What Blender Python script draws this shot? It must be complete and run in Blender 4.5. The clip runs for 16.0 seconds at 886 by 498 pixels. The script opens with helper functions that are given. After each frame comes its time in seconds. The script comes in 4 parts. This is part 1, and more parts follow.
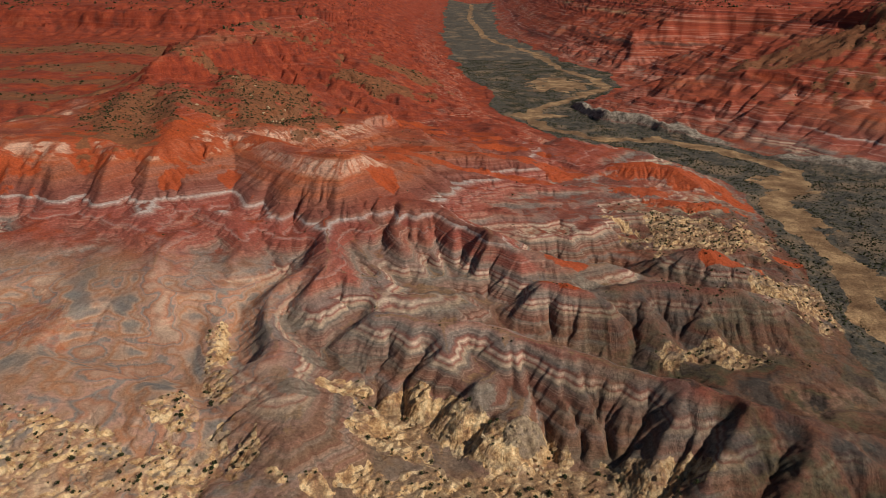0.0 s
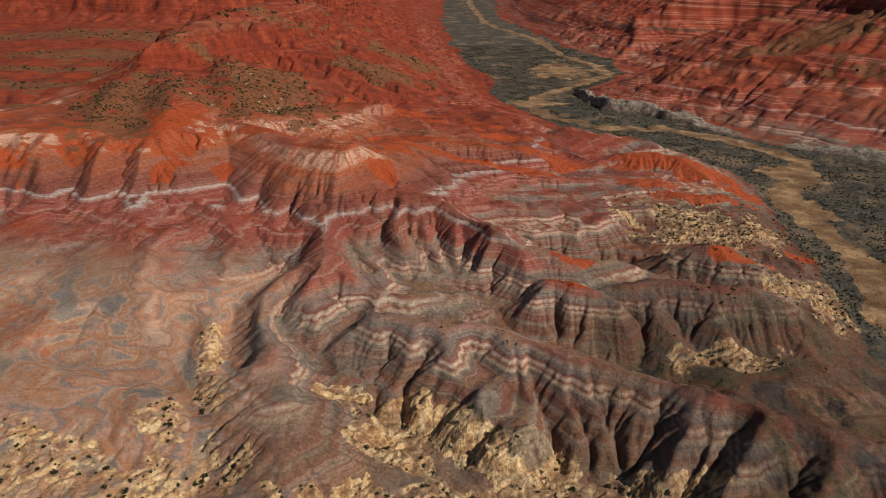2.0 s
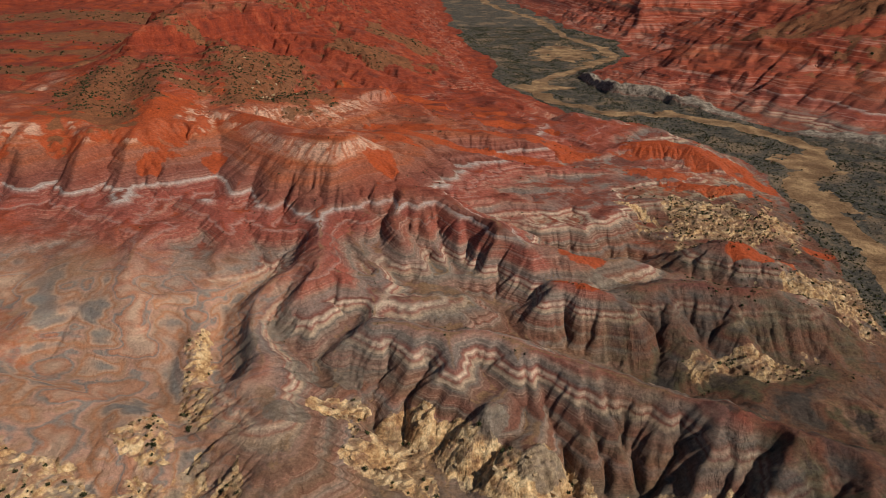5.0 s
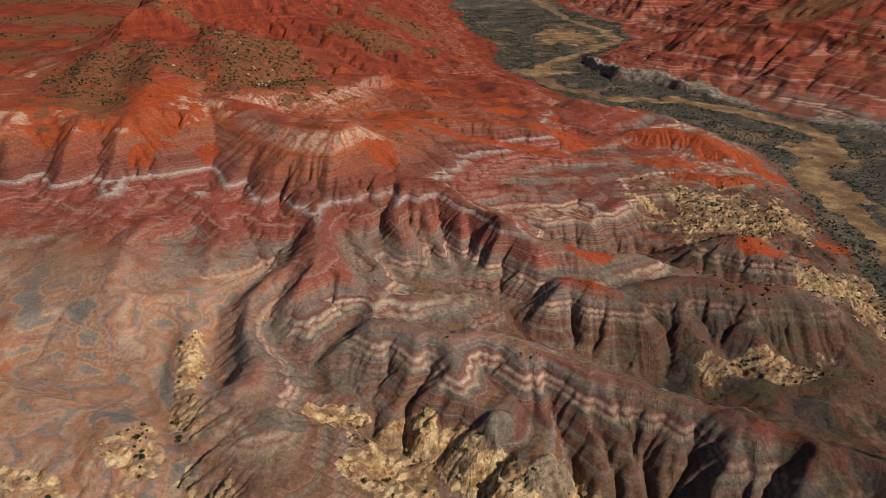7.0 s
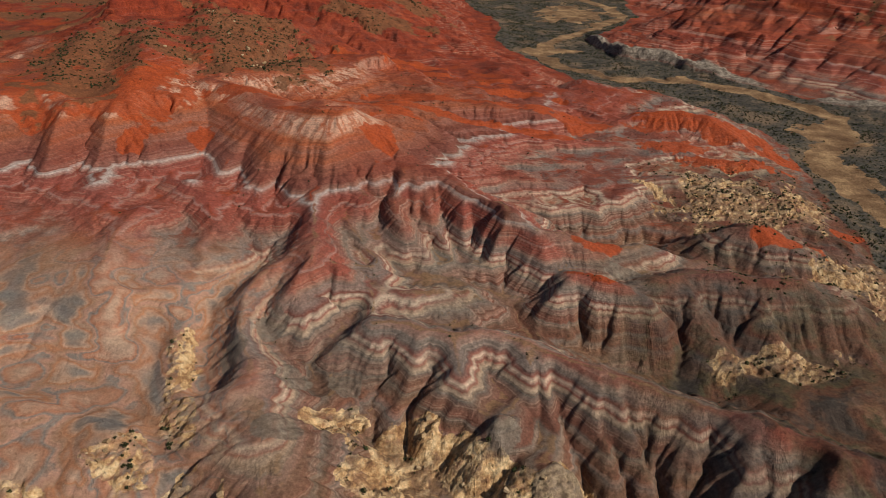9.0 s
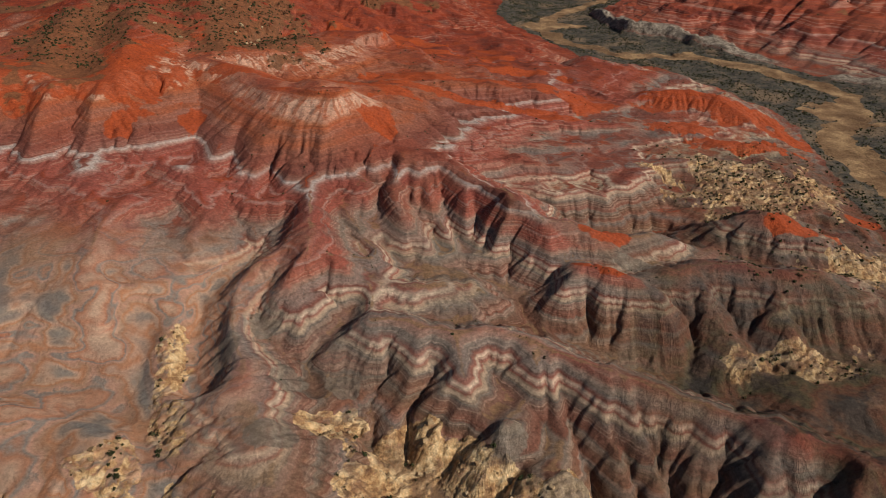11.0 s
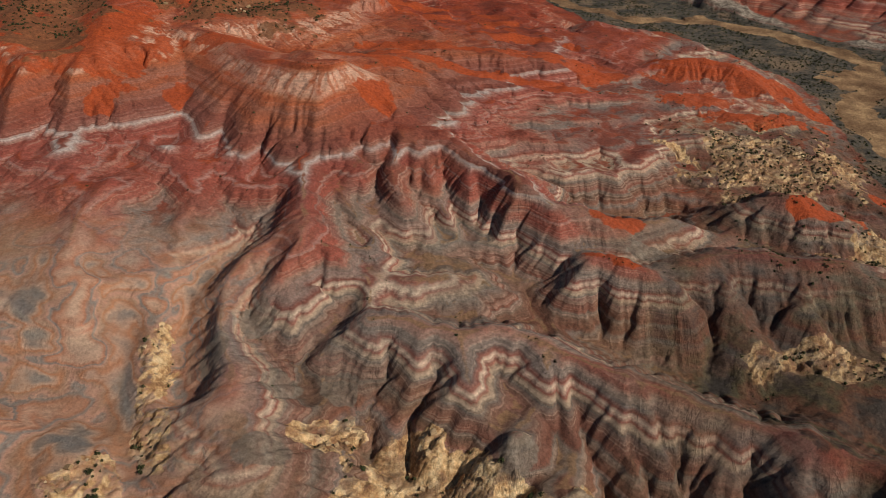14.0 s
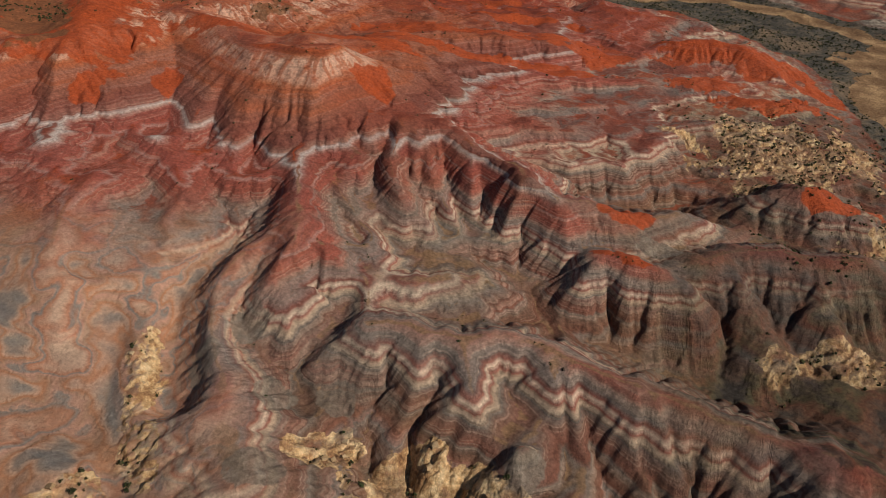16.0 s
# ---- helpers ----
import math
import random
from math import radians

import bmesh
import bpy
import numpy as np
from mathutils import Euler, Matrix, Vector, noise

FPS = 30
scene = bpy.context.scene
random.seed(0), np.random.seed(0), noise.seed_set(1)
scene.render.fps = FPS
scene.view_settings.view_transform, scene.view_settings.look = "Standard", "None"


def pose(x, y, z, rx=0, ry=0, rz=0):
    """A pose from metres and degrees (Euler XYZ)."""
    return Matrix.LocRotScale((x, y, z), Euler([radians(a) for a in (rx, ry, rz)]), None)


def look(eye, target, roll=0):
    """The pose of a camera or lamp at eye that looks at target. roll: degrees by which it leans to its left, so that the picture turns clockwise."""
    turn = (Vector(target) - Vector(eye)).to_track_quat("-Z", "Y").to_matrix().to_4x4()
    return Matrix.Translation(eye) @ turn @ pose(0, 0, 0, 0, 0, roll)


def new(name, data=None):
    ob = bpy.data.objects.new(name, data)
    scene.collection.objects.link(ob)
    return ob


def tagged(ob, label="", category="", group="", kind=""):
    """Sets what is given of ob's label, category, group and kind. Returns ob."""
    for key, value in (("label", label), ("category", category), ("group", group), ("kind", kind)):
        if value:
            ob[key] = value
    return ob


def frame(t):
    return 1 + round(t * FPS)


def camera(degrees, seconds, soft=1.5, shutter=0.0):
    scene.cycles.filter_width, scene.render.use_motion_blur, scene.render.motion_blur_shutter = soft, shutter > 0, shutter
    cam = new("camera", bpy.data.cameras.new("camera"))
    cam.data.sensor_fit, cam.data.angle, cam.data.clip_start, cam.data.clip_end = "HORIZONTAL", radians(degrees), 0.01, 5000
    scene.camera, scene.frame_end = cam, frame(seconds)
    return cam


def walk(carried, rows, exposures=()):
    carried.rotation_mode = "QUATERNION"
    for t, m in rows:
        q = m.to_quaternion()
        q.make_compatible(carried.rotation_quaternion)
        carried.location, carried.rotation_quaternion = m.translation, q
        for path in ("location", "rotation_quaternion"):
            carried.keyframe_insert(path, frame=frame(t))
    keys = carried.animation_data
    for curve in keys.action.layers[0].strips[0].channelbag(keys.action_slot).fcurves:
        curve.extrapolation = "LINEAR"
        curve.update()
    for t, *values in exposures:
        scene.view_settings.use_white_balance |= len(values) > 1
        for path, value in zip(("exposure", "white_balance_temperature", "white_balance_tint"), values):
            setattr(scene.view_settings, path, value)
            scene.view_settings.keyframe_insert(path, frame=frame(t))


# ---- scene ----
cam = camera(65.4, 16.0, soft=0.6)
METRES, EYE, TILT, LEAN, TURN = 90.0, 130.0, -22.0, 0.0, 0.0
ROWS = [
    (0.0, 0.0, 0.0, 0.0, 0.0, 0.0, -0.0),
    (0.5, -0.0023, 0.0308, 0.0125, -0.01, -0.33, 0.01),
    (1.0, -0.0045, 0.0606, 0.0243, -0.03, -0.63, 0.02),
    (1.5, -0.0064, 0.0886, 0.0359, -0.04, -0.9, 0.04),
    (2.0, -0.0086, 0.1184, 0.0475, -0.05, -1.15, 0.03),
    (2.5, -0.0106, 0.1466, 0.0588, -0.06, -1.39, 0.03),
    (3.0, -0.0127, 0.1761, 0.0706, -0.07, -1.64, 0.02),
    (3.5, -0.0148, 0.2044, 0.082, -0.09, -1.89, 0.03),
    (4.0, -0.0169, 0.234, 0.094, -0.08, -2.14, 0.04),
    (6.5, -0.0281, 0.3761, 0.1513, -0.09, -3.67, 0.06),
    (7.0, -0.0298, 0.4044, 0.1626, -0.09, -4.06, 0.08),
    (7.5, -0.0319, 0.434, 0.1747, -0.09, -4.5, 0.11),
    (8.0, -0.0338, 0.4624, 0.186, -0.1, -4.94, 0.11),
    (8.5, -0.0356, 0.4907, 0.1975, -0.1, -5.39, 0.12),
    (9.0, -0.0373, 0.5202, 0.2093, -0.1, -5.88, 0.14),
    (11.5, -0.0451, 0.6673, 0.2675, -0.13, -8.54, 0.25),
    (12.0, -0.0468, 0.6955, 0.2788, -0.13, -9.11, 0.26),
    (12.5, -0.0483, 0.7254, 0.2906, -0.15, -9.68, 0.31),
    (13.0, -0.0499, 0.7537, 0.3022, -0.16, -10.16, 0.32),
    (13.5, -0.0511, 0.7834, 0.3136, -0.16, -10.64, 0.34),
    (14.0, -0.0522, 0.8118, 0.325, -0.17, -11.11, 0.37),
    (14.5, -0.0535, 0.8416, 0.3367, -0.19, -11.59, 0.4),
    (15.0, -0.0546, 0.87, 0.3479, -0.2, -12.06, 0.43),
    (15.5, -0.0558, 0.897, 0.3588, -0.21, -12.51, 0.43),
    (16.0, -0.0575, 0.927, 0.3704, -0.23, -13.0, 0.44),
]
walk(cam, [(t, pose(0, 0, EYE, TILT, LEAN, TURN) @ pose(METRES * x, METRES * y, METRES * z, 90 + pitch, roll, yaw)) for t, x, y, z, yaw, pitch, roll in ROWS],
     exposures=[(0.0, -0.24), (16.0, -0.32)])

# ---- world and sun ----
SUN_AZIMUTH, SUN_HEIGHT = 117.0, 38.0      # clockwise from +y, degrees
world = bpy.data.worlds.new("world")
scene.world = world
world.use_nodes = True
wn = world.node_tree
wn.nodes.clear()
sky = wn.nodes.new("ShaderNodeTexSky")
sky.sky_type, sky.sun_disc = "NISHITA", False
sky.sun_elevation, sky.sun_rotation = radians(SUN_HEIGHT), radians(SUN_AZIMUTH)
sky.altitude, sky.dust_density = 1400, 1.5
back = wn.nodes.new("ShaderNodeBackground")
back.inputs["Strength"].default_value = 0.045
wout = wn.nodes.new("ShaderNodeOutputWorld")
wn.links.new(sky.outputs[0], back.inputs[0])
wn.links.new(back.outputs[0], wout.inputs[0])
sun = new("sun", bpy.data.lights.new("sun", "SUN"))
sun.data.energy, sun.data.angle, sun.data.color = 4.6, radians(0.6), (1.0, 0.91, 0.79)
sa, se = radians(SUN_AZIMUTH), radians(SUN_HEIGHT)
sun.matrix_world = look((math.sin(sa) * math.cos(se) * 500, math.cos(sa) * math.cos(se) * 500, math.sin(se) * 500), (0, 0, 0))

# ---- noise on arrays ----
DIRECTIONS = np.random.RandomState(4).rand(256, 256).astype(np.float32) * 2 * math.pi
DIR_X, DIR_Y = np.cos(DIRECTIONS), np.sin(DIRECTIONS)


def grad_noise(x, y, seed=0):
    """Gradient noise, about -1 to 1."""
    x, y = np.asarray(x, np.float32), np.asarray(y, np.float32)
    x0, y0 = np.floor(x), np.floor(y)
    fx, fy = x - x0, y - y0
    i, j = x0.astype(np.int32) + 37 * seed, y0.astype(np.int32) + 91 * seed
    u, v = fx * fx * (3 - 2 * fx), fy * fy * (3 - 2 * fy)
    i0, i1, j0, j1 = i & 255, (i + 1) & 255, (j & 255) * 256, ((j + 1) & 255) * 256
    gx, gy = DIR_X.ravel(), DIR_Y.ravel()

    def corner(k, dx, dy):
        return gx.take(k) * (fx - dx) + gy.take(k) * (fy - dy)

    low = corner(j0 + i0, 0, 0) * (1 - u) + corner(j0 + i1, 1, 0) * u
    top = corner(j1 + i0, 0, 1) * (1 - u) + corner(j1 + i1, 1, 1) * u
    return (low + (top - low) * v) * 1.5


def fbm(x, y, size, octaves=4, seed=0, gain=0.5):
    total, amp = 0.0, 1.0
    for k in range(octaves):
        total = total + amp * grad_noise(x / size + 17.3 * k, y / size - 9.1 * k, seed + k)
        amp, size = amp * gain, size * 0.5
    return total


def smooth(a, b, x):
    t = np.clip((x - a) / (b - a), 0, 1)
    return t * t * (3 - 2 * t)


# ---- landforms: each is a short line or outline in plan with heights ----
def along(X, Y, pts):
    """Distance to a line of (x, y, z), the height of its nearest place, and the side: positive to the right of its way."""
    best = np.full(X.shape, 1e9)
    height, side = np.zeros(X.shape), np.zeros(X.shape)
    for (ax, ay, az), (bx, by, bz) in zip(pts, pts[1:]):
        ex, ey = bx - ax, by - ay
        f = np.clip(((X - ax) * ex + (Y - ay) * ey) / (ex * ex + ey * ey), 0, 1)
        d = np.hypot(X - ax - f * ex, Y - ay - f * ey)
        near = d < best
        best = np.where(near, d, best)
        height = np.where(near, az + f * (bz - az), height)
        side = np.where(near, ex * (ay - Y) + ey * (X - ax), side)
    return best, height, side


def higher(h, g, k=1.5):
    """Smooth maximum."""
    e = np.clip(0.5 + 0.5 * (g - h) / k, 0, 1)
    return h + (g - h) * e + k * e * (1 - e) * 0.5


def lower(h, g, k=1.5):
    return -higher(-h, -g, k)


def window(X, Y, pts, reach):
    """The part of a grid that lies within reach of a line."""
    x, y = X[0], Y[:, 0]
    i0, i1 = np.searchsorted(x, (min(p[0] for p in pts) - reach, max(p[0] for p in pts) + reach))
    j0, j1 = np.searchsorted(y, (min(p[1] for p in pts) - reach, max(p[1] for p in pts) + reach))
    return (slice(j0, j1), slice(i0, i1)) if j1 > j0 and i1 > i0 else None


def ridge(h, X, Y, slope, pts, back=None, flat=1.0, k=1.5, reach=700, flute=0.0):
    """A crest with a slope on each side; front is to the right of the line's way. It changes h."""
    least = slope if back is None else min(slope, max(back, 0.03))
    w = window(X, Y, pts, min(reach, flat + (max(p[2] for p in pts) + 14) / least))
    if w:
        px, py = X[w], Y[w]
        if flute:
            px, py = px + flute * fbm(px, py, 5 * flute, 3, 171), py + flute * fbm(px, py, 5 * flute, 3, 175)
        d, z, side = along(px, py, pts)
        s = slope if back is None else np.where(side > 0, slope, back)
        fall = s * (np.sqrt(d * d + flat * flat) - flat)
        if reach < 700:
            fall = fall + 3.0 * np.maximum(0, d - reach + 25) ** 2 / 25
        h[w] = higher(h[w], z - fall, k)
    return h


def valley(h, X, Y, slope, pts, flat=1.5, k=1.5):
    w = window(X, Y, pts, 60)
    if w:
        d, z, _ = along(X[w], Y[w], pts)
        h[w] = lower(h[w], z + slope * np.maximum(0, d - flat) + 0.01 * d * d, k)
    return h


def inside(X, Y, outline):
    """Signed distance to an outline, positive within."""
    ring = [(x, y, 0) for x, y in outline] + [(*outline[0], 0)]
    d = along(X, Y, ring)[0]
    odd = np.zeros(X.shape, bool)
    for (ax, ay, _), (bx, by, _) in zip(ring, ring[1:]):
        if ay != by:
            odd ^= ((ay > Y) != (by > Y)) & (X < (bx - ax) * (Y - ay) / (by - ay) + ax)
    return np.where(odd, d, -d)


RIM = [(-300, 330), (-200, 312), (-167, 307), (-162, 311), (-155, 324), (-154, 312), (-146, 316), (-140, 328), (-128, 329), (-122, 335), (-129, 346), (-122, 354), (-110, 342), (-98, 330), (-87, 324),
       (-78, 315), (-68, 308), (-59, 304), (-54, 304), (-51, 310), (-45, 311), (-44, 319), (-35, 318), (-24, 312), (-17, 314), (-12, 308), (-11, 316), (-1, 316), (8, 306), (4, 322), (-14, 350), (-22, 380), (-30, 440),
       (-60, 485), (-60, 640), (-300, 640)]
WASH = [(178, 190, -8), (182, 250, -8), (188, 292, -8), (203, 329, -8), (206, 358, -8), (205, 392, -8), (214, 425, -8), (246, 455, -8), (260, 490, -8), (242, 530, -8),
        (200, 582, -8), (160, 596, -8), (128, 600, -8), (96, 640, -8), (84, 690, -8), (96, 725, -7), (146, 793, -7), (205, 880, -7), (200, 960, -6), (172, 1040, -6), (160, 1236, -4),
        (90, 1480, -3), (75, 2092, 0), (120, 3000, 5)]
PLAIN = [(140, 120), (160, 240), (172, 285), (180, 340), (194, 405), (196, 440), (194, 464), (178, 510), (158, 546), (104, 584), (72, 668), (52, 734), (46, 877), (16, 1143), (-4, 1510), (0, 2100),
         (20, 3200), (220, 3200), (150, 2100), (125, 1640), (150, 1400), (190, 1150), (236, 980), (222, 880), (180, 800), (150, 748), (149, 710), (160, 664), (186, 650), (220, 608), (240, 562),
         (258, 536), (286, 512), (320, 478), (362, 440), (430, 390), (430, 120)]
BANK_LINE = [(144, 744, 1), (147, 706, 3.5), (157, 662, 6), (184, 647, 7), (218, 605, 7.5), (238, 559, 7.5), (256, 533, 7), (284, 509, 6), (318, 475, 5), (360, 437, 4), (430, 387, 3)]


def landforms(X, Y):
    """The height of the land before rain has cut it."""
    wx, wy = X + 5 * fbm(X, Y, 60, 3, 5), Y + 5 * fbm(X, Y, 60, 3, 9)
    # floors: the near flats, low in front, and the river plain
    h = -6.0 + 1.0 * fbm(X, Y, 45, 3, 21) + np.zeros(X.shape)
    h = ridge(h, X, Y, 0.16, [(-240, 150, 9), (-190, 220, 16), (-178, 285, 22)], flat=20, k=3)
    h = ridge(h, X, Y, 0.12, [(-132, 160, 4), (-100, 163, 3.5), (-76, 156, 0)], flat=8, k=3)
    h = ridge(h, X, Y, 0.15, [(-137, 186, 12.5), (-133, 225, 16), (-134, 262, 19.5)], flat=10, k=3)
    h = ridge(h, X, Y, 0.22, [(-92, 212, 9), (-103, 217, 14), (-105, 223, 17), (-112, 236, 18.5), (-114, 252, 20), (-119, 285, 22)], flat=4, k=2)
    h = ridge(h, X, Y, 0.26, [(-94, 186, 8.5), (-87, 184, 10), (-83, 187, 8.5)], flat=5, k=1.5)
    h = valley(h, X, Y, 0.26, [(-122, 206, 9), (-107, 202, 6.8), (-95, 199, 5.5), (-84, 198, 4)], 3)
    # upper bench behind the white rim
    d = inside(wx * 0.15 + X * 0.85, wy * 0.15 + Y * 0.85, RIM) + 2.0 * fbm(X, Y, 6, 2, 181)
    edge = 21.1 - dip(X, Y) + 1.5 * np.exp(-((X + 32) / 16) ** 2)
    bench = edge + 0.6 + (0.30 * smooth(-20, -45, X) + 0.55 * smooth(-108, -128, X)) * np.clip(d, 0, 17) + 0.04 * np.clip(d, 0, 100) + 1.0 * fbm(X, Y, 30, 3, 31)
    fall = 0.88 - 0.70 * smooth(322, 336, Y) * smooth(-50, -20, X) - 0.34 * smooth(-85, -110, X)
    h = higher(h, np.where(d > 0, edge + (bench - edge) * smooth(-2, 6, d), edge + fall * np.maximum(d, -13) + 0.32 * np.minimum(d + 13, 0)), 0.7)
    # cuts: the canyon, the side gully, the drain of the amphitheatre
    h = valley(h, X, Y, 0.45, [(-62, 301, 17), (-63, 280, 12), (-70, 264, 9), (-77, 252, 6.5), (-79, 240, 5.8), (-76, 221, 4.5), (-71, 203, 3.5), (-65, 186, 2.5), (-59, 175, 1), (-62, 159, 0), (-66, 149, -1), (-72, 120, -4)], 0.8, 0.8)
    h = valley(h, X, Y, 0.32, [(-98, 294, 17), (-96, 282, 14.5), (-100, 266, 12.5), (-94, 252, 9.5), (-81, 246, 6.5)], 2)
    h = valley(h, X, Y, 0.50, [(-92, 236, 9.5), (-88, 222, 7.5), (-84, 208, 4.5), (-77, 197, 2.5), (-70, 184, 1.5)], 0.6)
    h = valley(h, X, Y, 0.25, [(-36, 226, 6), (-29, 238, 7), (-18, 236, 6.2), (-8, 232, 5.5), (7, 230, 4), (23, 227, 1.5), (39, 222, -0.5), (56, 217, -3), (71, 211, -5.5), (90, 205, -7.5), (110, 202, -8.5), (200, 200, -9)], 3)
    h = valley(h, X, Y, 1.8, [(-70, 264, 7.5), (-77, 252, 4.5), (-79, 240, 3.6), (-76, 221, 2.2), (-71, 203, 1.2), (-65, 186, 0), (-59, 175, -1.5), (-62, 159, -2.5)], 0.4, 0.5)
    # noses that run down from the rim
    h = ridge(h, X, Y, 0.66, [(-55, 300, 21.5), (-50, 281, 21.5), (-47, 263, 21.5), (-50, 253, 20.3), (-54, 243, 16)], flat=5)
    h = ridge(h, X, Y, 0.62, [(-47, 262, 20), (-37, 250, 16.5), (-32, 243, 14)], flat=4)
    h = ridge(h, X, Y, 0.30, [(-55, 243, 13.5), (-48, 235, 13), (-42, 234, 12.8), (-38, 240, 13)], flat=6)
    h = ridge(h, X, Y, 0.75, [(-43, 318, 23.5), (-42, 306, 20), (-40, 296, 16), (-37, 288, 13)], flat=2)
    h = ridge(h, X, Y, 0.66, [(-20, 314, 22.5), (-22, 290, 19.3), (-15, 277, 15), (-12, 270, 13.8), (-8, 264, 9)], flat=3)
    h = ridge(h, X, Y, 0.60, [(-31, 262, 15), (-27, 256, 14.5)], flat=4)
    h = ridge(h, X, Y, 0.70, [(-11, 314, 22.5), (-8, 294, 17), (-3, 283, 11)], flat=0.8)
    h = ridge(h, X, Y, 0.56, [(-2, 314, 21.5), (9, 304, 21), (15, 292, 22.5), (21, 282, 22.2), (30, 276, 19.5), (41, 275, 16.5), (52, 273, 14), (68, 277, 10.5), (79, 278, 8.5), (92, 279, 3)], flat=5)
    h = ridge(h, X, Y, 0.6, [(21, 283, 20), (18, 273, 14), (24, 264, 8)], flat=2)
    h = ridge(h, X, Y, 0.55, [(-110, 318, 25), (-98, 302, 22), (-89, 287, 18.5), (-81, 277, 15), (-78, 271, 11)], flat=4)
    h = ridge(h, X, Y, 0.30, [(-143, 309, 27.5), (-132, 289, 23), (-118, 268, 20), (-114, 257, 19)], flat=4)
    # the spur beside the canyon
    h = ridge(h, X, Y, 0.36, [(-60, 262, 16), (-66, 254, 15), (-67, 241, 14.2), (-65, 225, 13.8), (-62, 215, 12.5), (-57, 206, 12.5), (-52, 195, 12.5), (-50, 187, 11.5), (-44, 176, 11), (-42, 165, 9), (-44, 146, 3)], back=0.60, flat=7)
    h = ridge(h, X, Y, 0.25, [(-56, 229, 11), (-47, 212, 6.5), (-42, 200, 4), (-38, 190, 2.5), (-34, 172, 1)], flat=8)
    # hummocks in the amphitheatre
    h = ridge(h, X, Y, 0.45, [(-24, 248, 11.5), (-12, 242, 12), (-2, 245, 10.5), (6, 248, 9)], flat=5)
    # hill with the orange cap, and the brown hills beyond it
    h = ridge(h, X, Y, 1.15, [(27, 247, 9), (33, 248, 12), (42, 252, 13.6), (49, 249, 13.8), (56, 245, 12.5), (62, 243, 10)], flat=10)
    h = ridge(h, X, Y, 0.75, [(61, 251, 10), (70, 253, 11), (82, 257, 11), (94, 257, 11), (106, 254, 10.5), (124, 251, 9.5), (150, 249, 6), (172, 246, -2)], flat=8)
    h = ridge(h, X, Y, 0.50, [(80, 256, 10.5), (80, 243, 7.5), (82, 232, 1.5)], flat=3)
    h = ridge(h, X, Y, 0.50, [(106, 254, 10), (102, 238, 5), (104, 224, -2)], flat=3)
    h = ridge(h, X, Y, 0.50, [(126, 251, 9), (130, 238, 3), (132, 226, -3)], flat=3)
    # the banded ridge across the front
    h = ridge(h, X, Y, 0.66, [(-41, 224, 6), (-33, 224, 11.5), (-25, 224, 14), (-17, 223, 14.5), (-8, 219, 14.6), (0, 217, 14), (8, 220, 12.5), (18, 217, 12.5), (26, 210, 12.8), (33, 204, 13), (40, 199, 12.8), (50, 195, 11.8),
                              (58, 191, 11), (66, 186, 11.2), (75, 181, 13), (86, 172, 13), (98, 165, 12), (120, 160, 8), (150, 160, 3)], back=0.75, flat=5)
    h = ridge(h, X, Y, 0.60, [(0, 214, 14), (0, 206, 12.3), (2, 199, 12.2), (3, 195, 9.5), (7, 188, 5)], flat=1.5)
    h = ridge(h, X, Y, 0.60, [(-10, 217, 14.5), (-11, 208, 12), (-13, 200, 6)], flat=1.2)
    h = ridge(h, X, Y, 0.60, [(-25, 223, 13.5), (-26, 213, 9), (-27, 204, 3)], flat=1.2)
    h = ridge(h, X, Y, 0.60, [(20, 212, 13), (21, 203, 11), (22, 192, 5)], flat=1.5)
    h = ridge(h, X, Y, 0.95, [(9, 184, 5.5), (12, 188, 7), (15, 192, 7)], flat=6)
    h = ridge(h, X, Y, 0.95, [(17, 173, 3.5), (22, 177, 4.5), (25, 181, 4)], flat=6)
    h = ridge(h, X, Y, 0.66, [(42, 196, 13), (44, 187, 9.5), (47, 176, 3)], flat=1.5)
    h = ridge(h, X, Y, 0.66, [(31, 204, 13), (34, 194, 10.5), (37, 186, 7.5), (40, 176, 2)], flat=1.5)
    h = ridge(h, X, Y, 0.66, [(54, 192, 11), (56, 181, 6), (57, 171, 0)], flat=1.5)
    h = ridge(h, X, Y, 0.70, [(75, 180, 13), (68, 170, 10), (60, 160, 3)], flat=1.2)
    h = ridge(h, X, Y, 0.72, [(90, 169, 13.5), (81, 159, 10.5), (68, 144, 4)], flat=1.2)
    h = ridge(h, X, Y, 0.70, [(106, 163, 12), (98, 150, 8), (84, 134, 2)], flat=2)
    h = ridge(h, X, Y, 1.5, [(-44, 206, 2.5), (-36, 200, 1.6), (-28, 196, 1.2), (-19, 190, 0.8), (-8, 186, 0.3), (2, 182, 0.5), (12, 176, 0)], flat=0.6, back=-0.04, reach=40, flute=1.6)
    # ravines between the noses, and the notch of the canyon
    h = valley(h, X, Y, 0.95, [(-26, 318, 18.5), (-29, 306, 15.5), (-33, 294, 12.5), (-28, 282, 11), (-24, 274, 10.5)], 0.4, 0.8)
    h = valley(h, X, Y, 0.95, [(-17, 312, 20.5), (-16, 296, 15), (-8, 282, 11), (-3, 272, 7)], 0.4, 0.8)
    h = valley(h, X, Y, 0.95, [(-5, 317, 20.5), (-3, 297, 14.5), (0, 284, 10), (5, 272, 6.5)], 0.4, 0.8)
    h = valley(h, X, Y, 0.85, [(7, 299, 19.5), (9, 288, 14), (7, 279, 9)], 0.4, 0.8)
    h = valley(h, X, Y, 0.85, [(13, 286, 18), (13, 278, 12.5), (10, 271, 7)], 0.4, 0.8)
